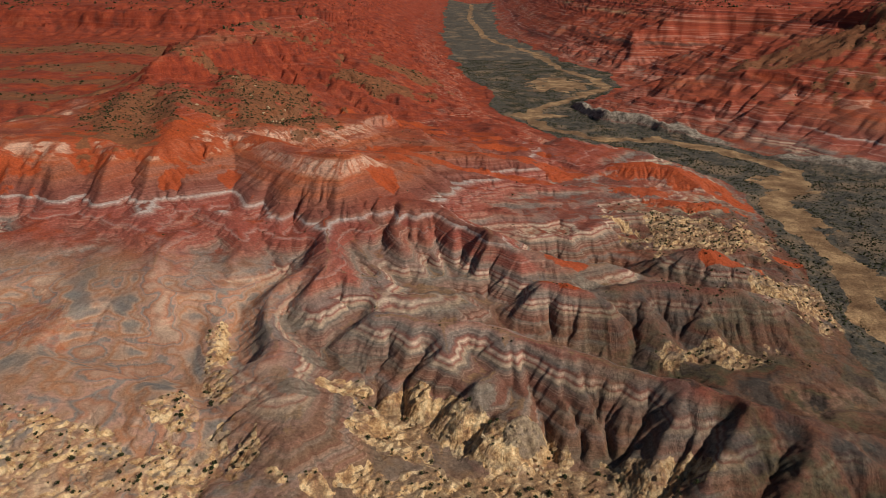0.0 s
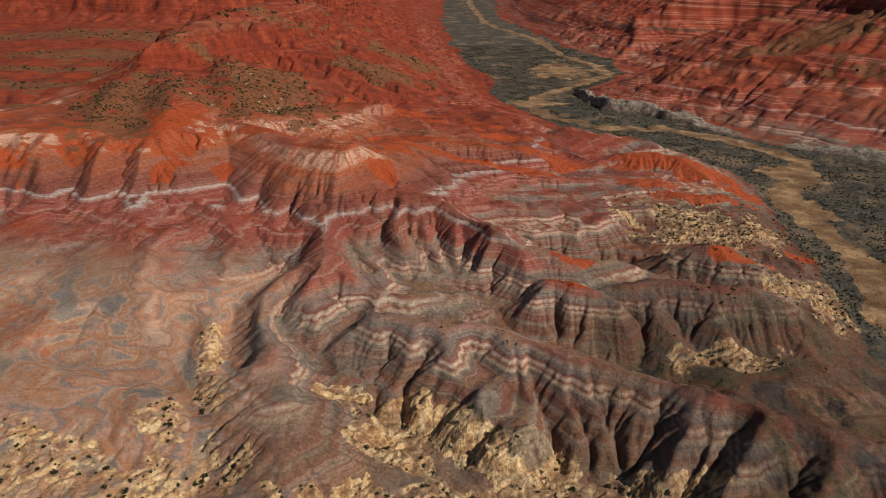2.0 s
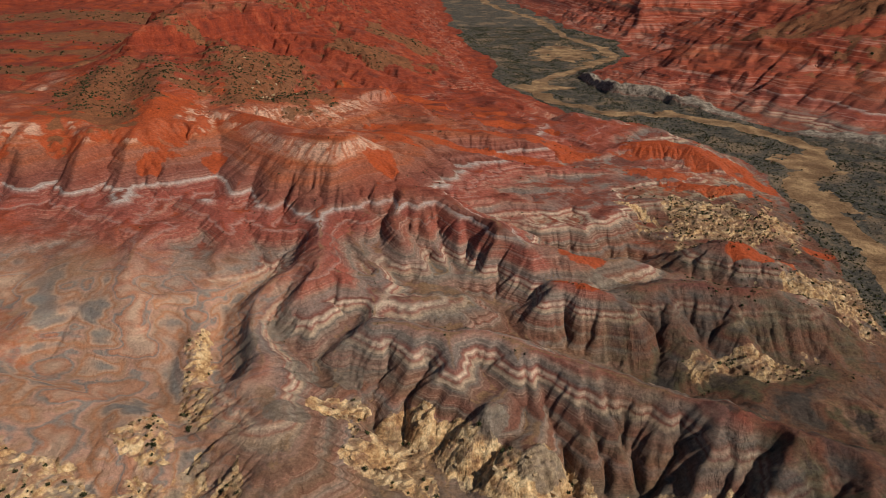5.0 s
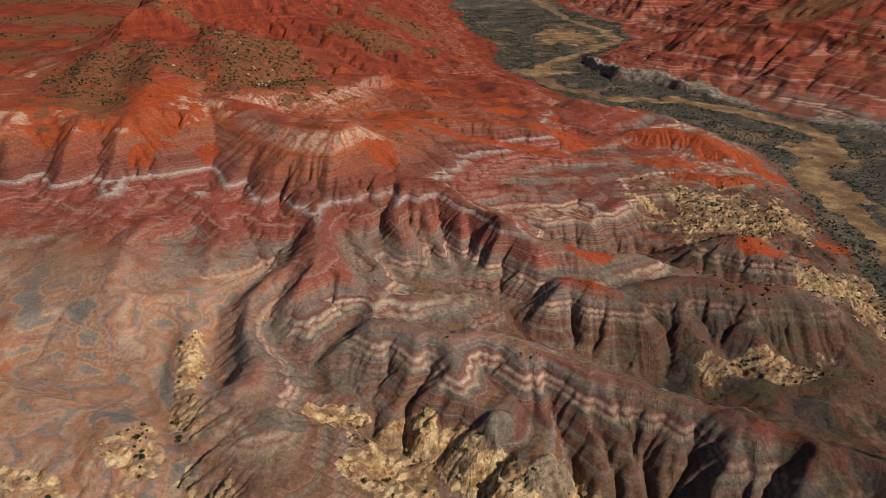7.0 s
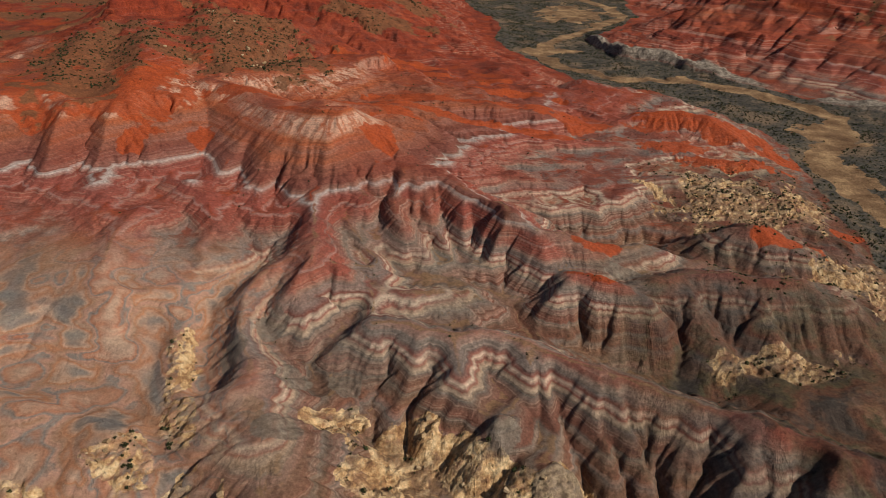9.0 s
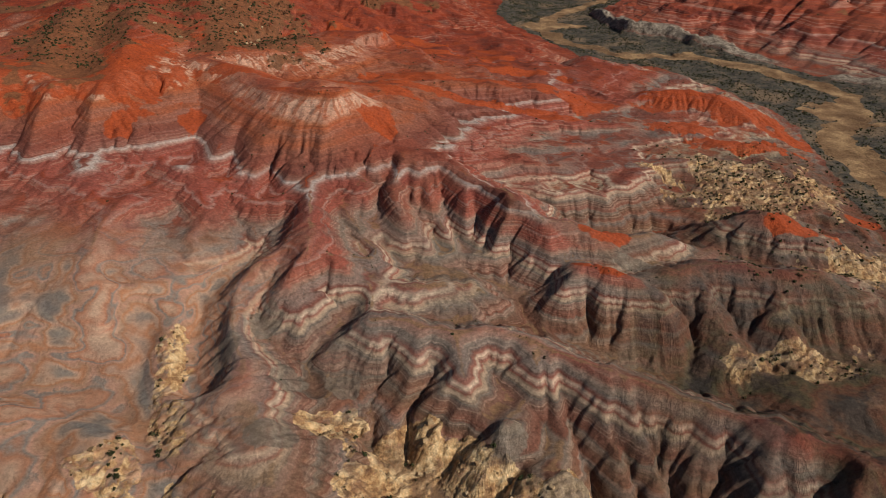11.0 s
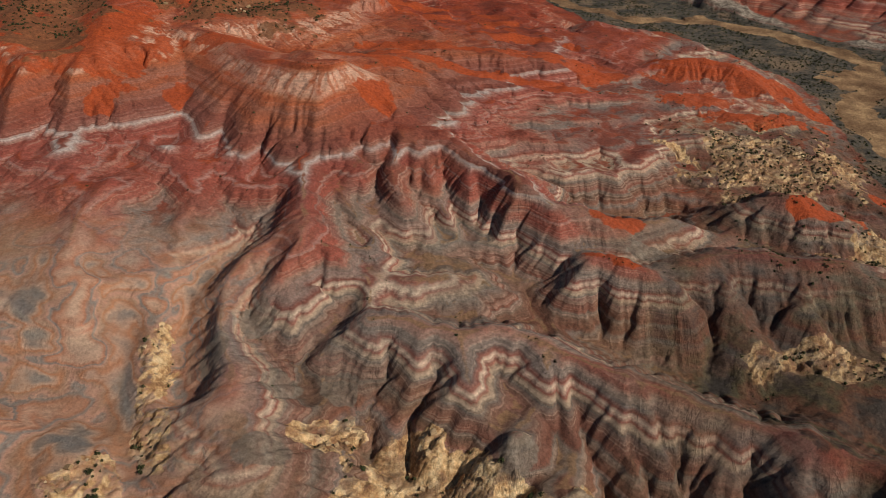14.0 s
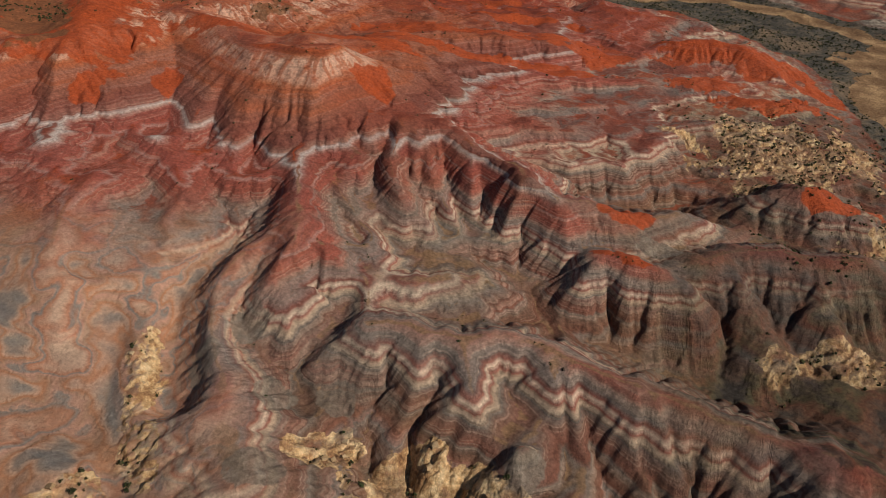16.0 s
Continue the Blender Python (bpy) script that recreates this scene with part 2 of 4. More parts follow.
    h = valley(h, X, Y, 0.95, [(-48, 312, 21), (-44, 297, 17), (-40, 284, 14), (-34, 272, 11.5), (-30, 264, 10)], 0.4, 0.8)
    h = valley(h, X, Y, 0.55, [(-58, 250, 13), (-60, 240, 11), (-59, 230, 9), (-55, 222, 7.5), (-45, 215, 5.5)], 0.6, 0.8)
    h = valley(h, X, Y, 0.70, [(-66, 308, 19.5), (-64, 288, 14), (-68, 268, 9.5), (-75, 255, 7), (-79, 242, 6), (-76, 222, 4.5), (-71, 203, 3.5)], 0.4, 0.8)
    # steep cuts among them
    h = valley(h, X, Y, 0.9, [(-31, 237, 8), (-35, 228, 7), (-39, 221, 5.5), (-42, 214, 5), (-40, 208, 4), (-37, 202, 3)], 0.6, 0.8)
    h = valley(h, X, Y, 0.95, [(18, 264, 5), (20, 252, 3), (22, 244, 2), (25, 232, 0.5)], 0.8, 0.8)
    h = valley(h, X, Y, 0.45, [(-14, 262, 8), (-6, 262, 7), (4, 264, 6), (14, 258, 4), (20, 250, 2.5)], 0.6)
    h = valley(h, X, Y, 0.8, [(27, 203, 9.5), (28, 192, 5), (31, 180, 0), (34, 166, -4)], 0.5, 0.8)
    h = valley(h, X, Y, 0.8, [(48, 188, 9), (50, 180, 5), (50, 168, -2), (50, 152, -6)], 0.5, 0.8)
    h = valley(h, X, Y, 0.75, [(64, 182, 8.5), (60, 172, 3), (54, 160, -2), (50, 146, -5)], 0.6)
    h = valley(h, X, Y, 0.8, [(82, 170, 8.5), (75, 162, 5), (66, 154, 0), (54, 142, -4)], 0.6)
    h = valley(h, X, Y, 0.7, [(98, 160, 7), (88, 148, 3), (74, 134, -3)], 0.6)
    # dome and pale streaked slopes above the rim
    h = ridge(h, X, Y, 0.52, [(-82, 370, 40), (-104, 392, 40.5), (-125, 406, 41.5)], flat=8)
    h = ridge(h, X, Y, 0.58, [(-88, 366, 39), (-76, 358, 41), (-66, 351, 40.5), (-58, 350, 42.5), (-46, 350, 43), (-38, 348, 38), (-28, 343, 31), (-18, 338, 25)], flat=5, flute=1.6)
    h = ridge(h, X, Y, 0.55, [(-58, 350, 42), (-64, 342, 37.5), (-70, 336, 33.5)], flat=3)
    h = ridge(h, X, Y, 0.55, [(-46, 350, 42), (-46, 341, 38), (-48, 333, 32)], flat=3)
    h = ridge(h, X, Y, 0.30, [(-60, 372, 38.5), (-40, 385, 34), (-30, 400, 30)], flat=10, k=3)
    # gullies that notch the white rim below the butte
    h = valley(h, X, Y, 0.62, [(-159, 346, 37), (-156, 330, 28.5), (-154, 318, 25), (-150, 303, 22)], 0.5, 0.8)
    h = valley(h, X, Y, 0.62, [(-134, 350, 36), (-136, 334, 27), (-131, 322, 24), (-124, 306, 20.5)], 0.5, 0.8)
    h = valley(h, X, Y, 0.36, [(-112, 372, 36), (-119, 358, 30), (-117, 348, 27), (-112, 338, 22.8), (-108, 322, 20)], 2.5, 3)
    h = valley(h, X, Y, 0.62, [(-176, 336, 36), (-174, 322, 28.5), (-170, 304, 23)], 0.5, 0.8)
    h = valley(h, X, Y, 0.75, [(-90, 340, 28), (-90, 326, 21), (-90, 312, 17.5)], 0.4, 0.8)
    h = valley(h, X, Y, 0.75, [(-72, 322, 25), (-72, 311, 19.5), (-70, 298, 15)], 0.4, 0.8)
    # butte, its foot and its bench
    h = ridge(h, X, Y, 0.46, [(-206, 524, 58), (-176, 465, 55), (-160, 420, 51), (-153, 385, 48), (-150, 362, 43)], flat=6, k=3)
    h = ridge(h, X, Y, 0.40, [(-215, 515, 57), (-205, 430, 52), (-190, 385, 46), (-176, 350, 39)], flat=10, k=3)
    h = ridge(h, X, Y, 0.30, [(-170, 560, 56), (-135, 450, 46), (-118, 425, 41.5), (-96, 440, 40), (-80, 462, 38)], flat=8, k=3)
    h = ridge(h, X, Y, 0.45, [(-142, 398, 42), (-128, 405, 40.5), (-112, 416, 39.5), (-94, 428, 38.5), (-75, 446, 37), (-58, 466, 34.5)], back=0.02, flat=2, reach=60, flute=2.0)
    h = ridge(h, X, Y, 0.28, [(-190, 640, 60), (-110, 640, 46), (-60, 800, 42)], flat=15, k=4)
    d = 2.5 * fbm(X, Y, 18, 3, 43) + inside(wx, wy, [(-212, 520), (-216, 560), (-240, 610), (-230, 800), (-120, 980), (-30, 1000), (-34, 900), (-80, 800), (-124, 710), (-140, 660), (-176, 620), (-190, 545)])
    h = higher(h, np.where(d > 0, 73 + 0.010 * (Y - 500) + np.clip(d * 0.12, 0, 4), np.maximum(np.maximum(73 + 3.2 * d, 62 + 0.80 * (d + 3.5)), 52 + 0.42 * (d + 16))), 1.0)
    # parallel scarps to the right of the bench
    h = ridge(h, X, Y, 0.9, [(-36, 393, 23), (-12, 388, 21.5), (17, 388, 20), (41, 391, 15), (72, 392, 9)], back=0.07, flute=2.6)
    h = ridge(h, X, Y, 0.8, [(-24, 420, 26), (1, 417, 25), (30, 420, 22.5), (54, 426, 17), (80, 424, 8)], back=0.08, flute=2.6)
    h = ridge(h, X, Y, 0.8, [(-30, 452, 27), (-1, 440, 25), (14, 458, 22), (25, 469, 18), (53, 483, 14), (73, 481, 11), (83, 462, 10), (96, 437, 7)], back=0.06, flute=2.6)
    h = ridge(h, X, Y, 0.9, [(-5, 347, 18), (7, 355, 15.5), (33, 360, 12.5), (51, 361, 10.5), (64, 366, 8.6), (78, 371, 7.5)], back=0.06, flute=2.6)
    h = ridge(h, X, Y, 0.9, [(10, 331, 17), (26, 338, 14), (43, 334, 12), (66, 340, 10)], back=0.10, flute=2.6)
    h = ridge(h, X, Y, 0.95, [(26, 322, 10), (36, 319, 9), (44, 315, 8.8), (56, 319, 8.6), (63, 318, 8), (74, 326, 8.3), (87, 336, 8.2)], back=0.10, flute=2.2)
    h = ridge(h, X, Y, 0.5, [(88, 402, 7.5), (96, 392, 6.5), (102, 380, 3)], flat=2)
    h = ridge(h, X, Y, 0.30, [(60, 470, 10), (90, 500, 6), (70, 560, 3)], flat=8)
    h = ridge(h, X, Y, 0.30, [(-50, 520, 26), (-20, 560, 18), (0, 640, 12), (20, 700, 6)], flat=12, k=3)
    h = ridge(h, X, Y, 0.40, [(-40, 590, 24), (0, 600, 17), (40, 600, 9)], back=0.06)
    h = ridge(h, X, Y, 0.40, [(-50, 700, 24), (10, 690, 14), (45, 680, 5)], back=0.06)
    h = ridge(h, X, Y, 0.20, [(-60, 960, 50), (0, 1100, 30), (20, 1300, 16)], flat=20, k=4)
    # orange hills, pale ledges and the red hill beside the plain
    h = ridge(h, X, Y, 0.42, [(100, 440, 8), (115, 446, 11), (136, 442, 12.5), (156, 430, 11), (170, 416, 8), (184, 406, 4)], flat=4)
    h = ridge(h, X, Y, 0.40, [(102, 404, 5), (117, 400, 6.5), (135, 381, 6), (156, 378, 4), (170, 376, 0)], flat=4)
    h = ridge(h, X, Y, 0.22, [(106, 362, 3), (124, 346, 3), (160, 345, -1)], flat=8)
    h = ridge(h, X, Y, 0.5, [(100, 324, 2), (132, 330, 2), (160, 326, -2)], back=0.1, flute=2.6)
    h = ridge(h, X, Y, 0.5, [(104, 313, 1), (147, 316, 0), (165, 312, -3)], back=0.1, flute=2.6)
    h = ridge(h, X, Y, 0.72, [(104, 294, 7), (108, 293, 9.5), (115, 293, 11.5), (126, 288, 11.5), (136, 284, 9.5), (142, 283, 6)], flat=6, flute=2.0)
    h = ridge(h, X, Y, 0.25, [(100, 208, -4), (125, 214, -4), (150, 225, -4)], flat=8)
    # beyond the river: bank, banded slopes, mesas
    h = ridge(h, X, Y, 0.45, [(150, 735, 2), (172, 690, 10), (221, 672, 17), (262, 640, 19), (305, 600, 20), (345, 550, 22), (430, 490, 24), (600, 400, 24)], back=0.06, flat=4, k=3, reach=200)
    h = ridge(h, X, Y, 0.42, [(205, 780, 14), (250, 750, 26), (310, 705, 38), (370, 662, 46), (470, 610, 52), (600, 540, 54), (800, 430, 54)], back=0.34, flat=6, k=4, reach=300)
    for ax, ay, bx, by, top in ((196, 655, 240, 745, 24), (236, 620, 295, 705, 34), (268, 585, 340, 675, 40), (300, 548, 390, 645, 44), (335, 515, 440, 615, 46), (380, 475, 510, 575, 48), (435, 425, 580, 525, 48)):
        h = ridge(h, X, Y, 0.50, [(ax, ay, 8), ((ax + bx) / 2 + 6, (ay + by) / 2, top * 0.60), (bx, by, top)], flat=4)
    d = inside(wx, wy, [(470, 930), (500, 820), (620, 730), (800, 640), (2600, 400), (2600, 1500), (900, 1030), (640, 960)])
    h = higher(h, np.where(d > 0, 96 + 0.03 * d, np.maximum(96 + 2.0 * d, 74 + 0.36 * (d + 11))), 3)
    h = ridge(h, X, Y, 0.36, [(330, 930, 10), (380, 890, 30), (470, 860, 56)], flat=8, k=4)
    d = 5 * fbm(X, Y, 30, 3, 45) + inside(X, Y, [(80, 1420), (112, 1330), (150, 1200), (172, 1225), (190, 1235), (258, 1095), (285, 1120), (300, 1165), (360, 1150), (460, 1180), (700, 1120), (1000, 1140), (2600, 1300), (2600, 4200), (400, 4200),
                        (260, 2600), (190, 2000), (160, 1700), (130, 1520)])
    h = higher(h, np.where(d > 0, 76 + 0.06 * np.minimum(d, 500), np.maximum(76 + 2.6 * d, 34 + 0.42 * (d + 17))), 2)
    # the wide red wall far behind on the other side
    d = 8 * fbm(X, Y, 60, 3, 47) + inside(wx, wy, [(-2600, 850), (-900, 1000), (-560, 1040), (-380, 1025), (-200, 1100), (-60, 1180), (-20, 1330), (-10, 1800), (-20, 2600), (-150, 4200), (-2600, 4200)])
    far = 34 + 0.02 * np.clip(Y - 500, 0, 800)
    h = np.where(X < -150, higher(h, far + 5 * fbm(X, Y, 120, 4, 41) - 0.10 * np.maximum(0, X + 330) - 0.18 * np.maximum(0, 520 - Y), 4), h)
    h = higher(h, np.where(d > 0, 80 + 0.05 * np.minimum(d, 900), np.maximum(80 + 2.4 * d, 58 + 0.40 * (d + 12))), 3)
    h = ridge(h, X, Y, 0.16, [(-330, 380, 24), (-270, 420, 32)], flat=20, k=4)
    # the flat river plain and the wash in it
    d = inside(wx, wy, PLAIN)
    h = lower(h, -7 + 0.004 * np.maximum(0, Y - 700) + 0.4 * fbm(X, Y, 40, 3, 51) + 0.42 * np.maximum(0, -d), 1.5)
    h = ridge(h, X, Y, 1.8, BANK_LINE, back=0.0, flat=0.5, k=1, reach=60)
    d, z, _ = along(wx, wy, WASH)
    h = lower(h, z + np.maximum(0, d - 11) * 0.35, 0.6)
    return h


def dip(X, Y):
    """How far the beds lie above level at a place: add it to a height for the place in the pile."""
    return 0.04 * X + 2.8 * np.exp(-((X + 72) / 28) ** 2) + 0.05 * np.clip(Y - 340, 0, 130) * smooth(160, 60, X) - 1.6 * np.exp(-((X + 48) / 10) ** 2 - ((Y - 270) / 20) ** 2) + 1.8 * np.exp(-((X + 55) / 13) ** 2 - ((Y - 200) / 26) ** 2)


def bilinear(grid, x0, y0, step, X, Y):
    gx, gy = np.clip((X - x0) / step, 0, grid.shape[1] - 1.001), np.clip((Y - y0) / step, 0, grid.shape[0] - 1.001)
    i, j = gx.astype(int), gy.astype(int)
    f, g = gx - i, gy - j
    return (grid[j, i] * (1 - f) + grid[j, i + 1] * f) * (1 - g) + (grid[j + 1, i] * (1 - f) + grid[j + 1, i + 1] * f) * g


def rain(H, step, rounds, strength, creep, keep, most=5.0):
    """Running water cuts gullies down the slopes; creep rounds what is left. keep: no cut there."""
    rows, cols = H.shape
    idx = np.arange(rows * cols).reshape(rows, cols)
    start = H.copy()
    for _ in range(rounds):
        P = np.pad(H, 1, mode="edge")
        Q = np.pad(idx, 1, mode="edge")
        best, rec = np.zeros(H.shape), idx.copy()
        for dy in (-1, 0, 1):
            for dx in (-1, 0, 1):
                if dx or dy:
                    s = (H - P[1 + dy:rows + 1 + dy, 1 + dx:cols + 1 + dx]) / (step * math.hypot(dx, dy))
                    up = s > best
                    best = np.where(up, s, best)
                    rec = np.where(up, Q[1 + dy:rows + 1 + dy, 1 + dx:cols + 1 + dx], rec)
        area = [1.0] * H.size
        to = rec.ravel().tolist()
        for i in np.argsort(-H, axis=None, kind="stable").tolist():
            j = to[i]
            if j != i:
                area[j] += area[i]
        area = np.array(area).reshape(H.shape) * step * step
        drop = strength * np.sqrt(np.minimum(area, 4000)) * best
        H = H - np.minimum(drop, 0.45 * best * step) * keep
        P = np.pad(H, 1, mode="edge")
        H = H + creep * (P[:-2, 1:-1] + P[2:, 1:-1] + P[1:-1, :-2] + P[1:-1, 2:] - 4 * H)
    H = np.maximum(H, start - most)
    lost = start - H
    for _ in range(4):
        for axis in (0, 1):
            lost = sum(np.roll(lost, k, axis) for k in range(-3, 4)) / 7
    return H + 0.6 * lost


def ledges(H, X, Y):
    """Hard beds stand as steps."""
    s = H + dip(X, Y) + 0.5 * fbm(X, Y, 35, 3, 61)
    out = H.copy()
    for level, half, push in ((-1.2, 2.5, 1.3), (10.2, 1.5, 0.6), (21.2, 2.0, 1.0), (37.5, 3.0, 0.9), (6.0, 1.2, 0.35), (15.5, 1.5, 0.35)):
        t = np.clip((s - level) / half, -1.5, 1.5)
        out = out + push * t * np.exp(-t * t * 1.6)
    return out


def flats_of(X, Y):
    """Where the wide pale flats lie."""
    return smooth(-66, -86, X) * smooth(285, 250, Y) * smooth(158, 182, Y)


def calm_of(X, Y):
    """Where rain cuts little: the flats, and the smooth slopes round the dome."""
    dome = smooth(-135, -115, X) * smooth(-22, -36, X) * smooth(316, 328, Y) * smooth(400, 380, Y)
    return np.maximum(0.8 * flats_of(X, Y), 0.72 * dome)


def hummocks(X, Y):
    """Swells of the soft beds, stronger on the flats and among the scarps."""
    flats = flats_of(X, Y)
    scarps = smooth(-40, 0, X) * smooth(300, 330, Y) * smooth(190, 150, X)
    return (0.6 + 0.2 * flats + 0.6 * scarps) * fbm(X, Y, 24, 2, 151) + (0.5 - 0.3 * flats) * fbm(X, Y, 11, 2, 155)


def level(x0, x1, y0, y1, step, rounds, strength, creep, rough, wide):
    """Land of one grain: wide valleys cut first on a grid three times as coarse, then the fine gullies."""
    X, Y = np.meshgrid(np.arange(x0, x1 + 3 * step, 3 * step), np.arange(y0, y1 + 3 * step, 3 * step))
    H = landforms(X, Y)
    keep = smooth(3, -4, inside(X, Y, PLAIN))
    broad = rain(H + rough * 1.5 * fbm(X, Y, 14 * step, 3, 73), 3 * step, wide, strength, 0.02, keep, 2.2 * step) - H
    X, Y = np.meshgrid(np.arange(x0, x1 + step, step), np.arange(y0, y1 + step, step))
    keep = smooth(3, -4, inside(X, Y, PLAIN))
    calm = 1 - calm_of(X, Y)
    H = landforms(X, Y) + bilinear(broad, x0, y0, 3 * step, X, Y) * calm + hummocks(X, Y) * keep
    H = H + rough * fbm(X, Y, 5 * step, 3, 71) * calm
    H = rain(H, step, rounds, strength, creep, keep * calm)
    return ledges(H, X, Y), x0, y0, step


NEAR = level(-190, 250, 125, 520, 1.0, 20, 0.030, 0.016, 0.4, 8)
MIDDLE = level(-560, 700, 100, 1300, 3.0, 12, 0.06, 0.008, 1.1, 14)
FAR = level(-2600, 2600, -400, 4200, 9.0, 5, 0.05, 0.02, 2.0, 5)


def blend_in(X, Y, x0, x1, y0, y1, m):
    return smooth(0, m, X - x0) * smooth(0, m, x1 - X) * smooth(0, m, Y - y0) * smooth(0, m, y1 - Y)


def height(X, Y):
    h = bilinear(*FAR, X, Y)
    w = blend_in(X, Y, -560, 700, 100, 1300, 60)
    h = h + (bilinear(*MIDDLE, X, Y) - h) * w
    w = blend_in(X, Y, -190, 250, 125, 520, 25)
    return h + (bilinear(*NEAR, X, Y) - h) * w


def graded(a, b, step, lo, hi, grow):
    """Coordinates with an even step from a to b that widens out to lo and hi."""
    mid = list(np.arange(a, b, step))
    for end, way in ((lo, -1), (hi, 1)):
        s, p, out = step, (mid[0] if way < 0 else mid[-1]), []
        while (p - end) * way < 0:
            s *= 1 + grow
            p += s * way
            out.append(p)
        mid = out[::-1] + mid if way < 0 else mid + out
    return np.array(mid)


GX = graded(-135, 150, 0.62, -2500, 2500, 0.011)
GY = np.concatenate([graded(140, 141, 0.62, -350, 140.5, 0.03)[:-2], graded(140, 380, 0.62, 139, 1250, 0.006)[1:], graded(1254, 1256, 6.0, 1253, 4100, 0.03)[1:]])
GY = np.unique(GY)
MX, MY = np.meshgrid(GX, GY)
MZ = height(MX, MY)
slope_y, slope_x = np.gradient(MZ, GY, GX)
STEEP = np.hypot(slope_x, slope_y)


def rills():
    """Noise drawn out down the slopes, on the near grid: fine runnels."""
    H, x0, y0, step = NEAR
    half = 0.5
    x, y = np.arange(x0, x0 + step * (H.shape[1] - 1), half), np.arange(y0, y0 + step * (H.shape[0] - 1), half)
    X, Y = np.meshgrid(x, y)
    P = np.pad(H, 2, mode="edge")
    soft = sum(P[2 + i:P.shape[0] - 2 + i, 2 + j:P.shape[1] - 2 + j] for i in (-2, -1, 0, 1, 2) for j in (-2, -1, 0, 1, 2)) / 25
    gy, gx = np.gradient(soft, step)
    size = np.hypot(gx, gy) + 0.03
    gx, gy = gx / size, gy / size
    seeds = np.random.RandomState(8).rand(*X.shape).astype(np.float32)
    seeds = (seeds + np.roll(seeds, 1, 0) + np.roll(seeds, 1, 1) + np.roll(seeds, (1, 1), (0, 1))) * 0.5 - 1.0
    total = np.zeros(X.shape, np.float32)
    for way in (1, -1):
        px, py = X.copy(), Y.copy()
        for _ in range(9):
            i, j = np.clip((px - x0) / half, 0, len(x) - 1).astype(int), np.clip((py - y0) / half, 0, len(y) - 1).astype(int)
            total += seeds[j, i]
            i, j = np.clip((px - x0) / step, 0, H.shape[1] - 1).astype(int), np.clip((py - y0) / step, 0, H.shape[0] - 1).astype(int)
            px += way * 0.6 * gx[j, i]
            py += way * 0.6 * gy[j, i]
    return total / total.std(), x0, y0, half


RILL = bilinear(*rills(), MX, MY) * blend_in(MX, MY, -190, 249, 125, 519, 20)
CALM = 1 - calm_of(MX, MY)
MZ = MZ + CALM * (0.02 * RILL - 0.26 * np.maximum(0, -RILL - 1.0)) * smooth(0.10, 0.5, STEEP) + CALM * (0.06 + 0.15 * np.clip(STEEP, 0, 1)) * fbm(MX, MY, 3.2, 2, 81) * smooth(900, 300, MY)


RAGGED = 0.6 * fbm(MX, MY, 16, 5, 91, 0.6)


def blobs(*rings):
    """How far a place lies within one of several patches (x, y, rx, ry), with ragged rims."""
    out = np.full(MX.shape, -1.0)
    for x, y, rx, ry in rings:
        out = np.maximum(out, 1 - np.hypot((MX - x) / rx, (MY - y) / ry) + RAGGED)
    return smooth(-0.05, 0.15, out)


ORANGE = blobs((-10, 428, 40, 8), (30, 430, 34, 7), (62, 440, 24, 8), (30, 475, 36, 6), (76, 432, 18, 10), (-40, 540, 50, 20), (44, 254, 8, 4.5), (50, 249, 6, 3), (-230, 330, 30, 14), (131, 440, 34, 16), (160, 424, 28, 16), (178, 406, 16, 10),
               (146, 382, 28, 9), (118, 400, 18, 9), (131, 286, 15, 6), (52, 274, 10, 5), (-30, 342, 8, 9), (-152, 375, 30, 34), (-186, 380, 36, 34), (0, 402, 45, 8), (50, 404, 30, 8),
               (0, 510, 60, 14), (-60, 390, 50, 14), (-138, 338, 6, 8), (-113, 352, 6, 10), (172, 318, 8, 5))
ORANGE = np.maximum(ORANGE, 0.5 * blobs((-150, 216, 20, 14), (-188, 286, 18, 14)))
SCRUB = blobs((-112, 455, 42, 36), (-130, 520, 40, 60), (-178, 385, 24, 30), (-190, 440, 32, 55), (-300, 430, 70, 12), (-330, 560, 130, 26), (-320, 640, 120, 20), (-300, 720, 170, 34), (-380, 860, 240, 45), 
              (-60, 640, 40, 30), (-40, 760, 40, 40), (380, 720, 60, 25), (520, 640, 160, 40), (430, 810, 120, 40), (330, 760, 50, 14))
YELLOW = blobs((135, 340, 38, 30), (158, 268, 28, 20), (100, 224, 22, 6), (-115, 152, 55, 14), (-30, 192, 9, 6), (-16, 186, 12, 6), (-2, 181, 9, 6), (8, 172, 14, 7), (24, 166, 22, 9), (44, 158, 16, 8), (20, 152, 44, 12), (-14, 176, 14, 7),
               (-10, 172, 10, 9), (-80, 218, 4, 9), (-78, 205, 4, 9), (-73, 191, 4, 8), (-70, 181, 4, 7), (-78, 172, 10, 9), (-66, 164, 5, 10))
for x, y, rx, ry, tall in ((14, 184, 8.5, 6.5, 2.0), (25, 171, 9.0, 6.0, 2.2), (-8, 187, 6.0, 5.0, 1.0)):
    away = np.hypot((MX - x) / rx, (MY - y) / ry) * (1 + 0.22 * fbm(MX, MY, 5, 3, 155))
    MZ = MZ + tall * smooth(1.0, 0.45, away)
STEP = 1.2
layer = (MZ + 1.9 * fbm(MX, MY, 14, 4, 141)) / STEP
part_up = layer - np.floor(layer)
MZ = MZ - YELLOW * 0.7 * np.maximum(0, 1 - np.abs(fbm(MX, MY, 7, 3, 159)) / 0.13) * smooth(420, 360, MY)
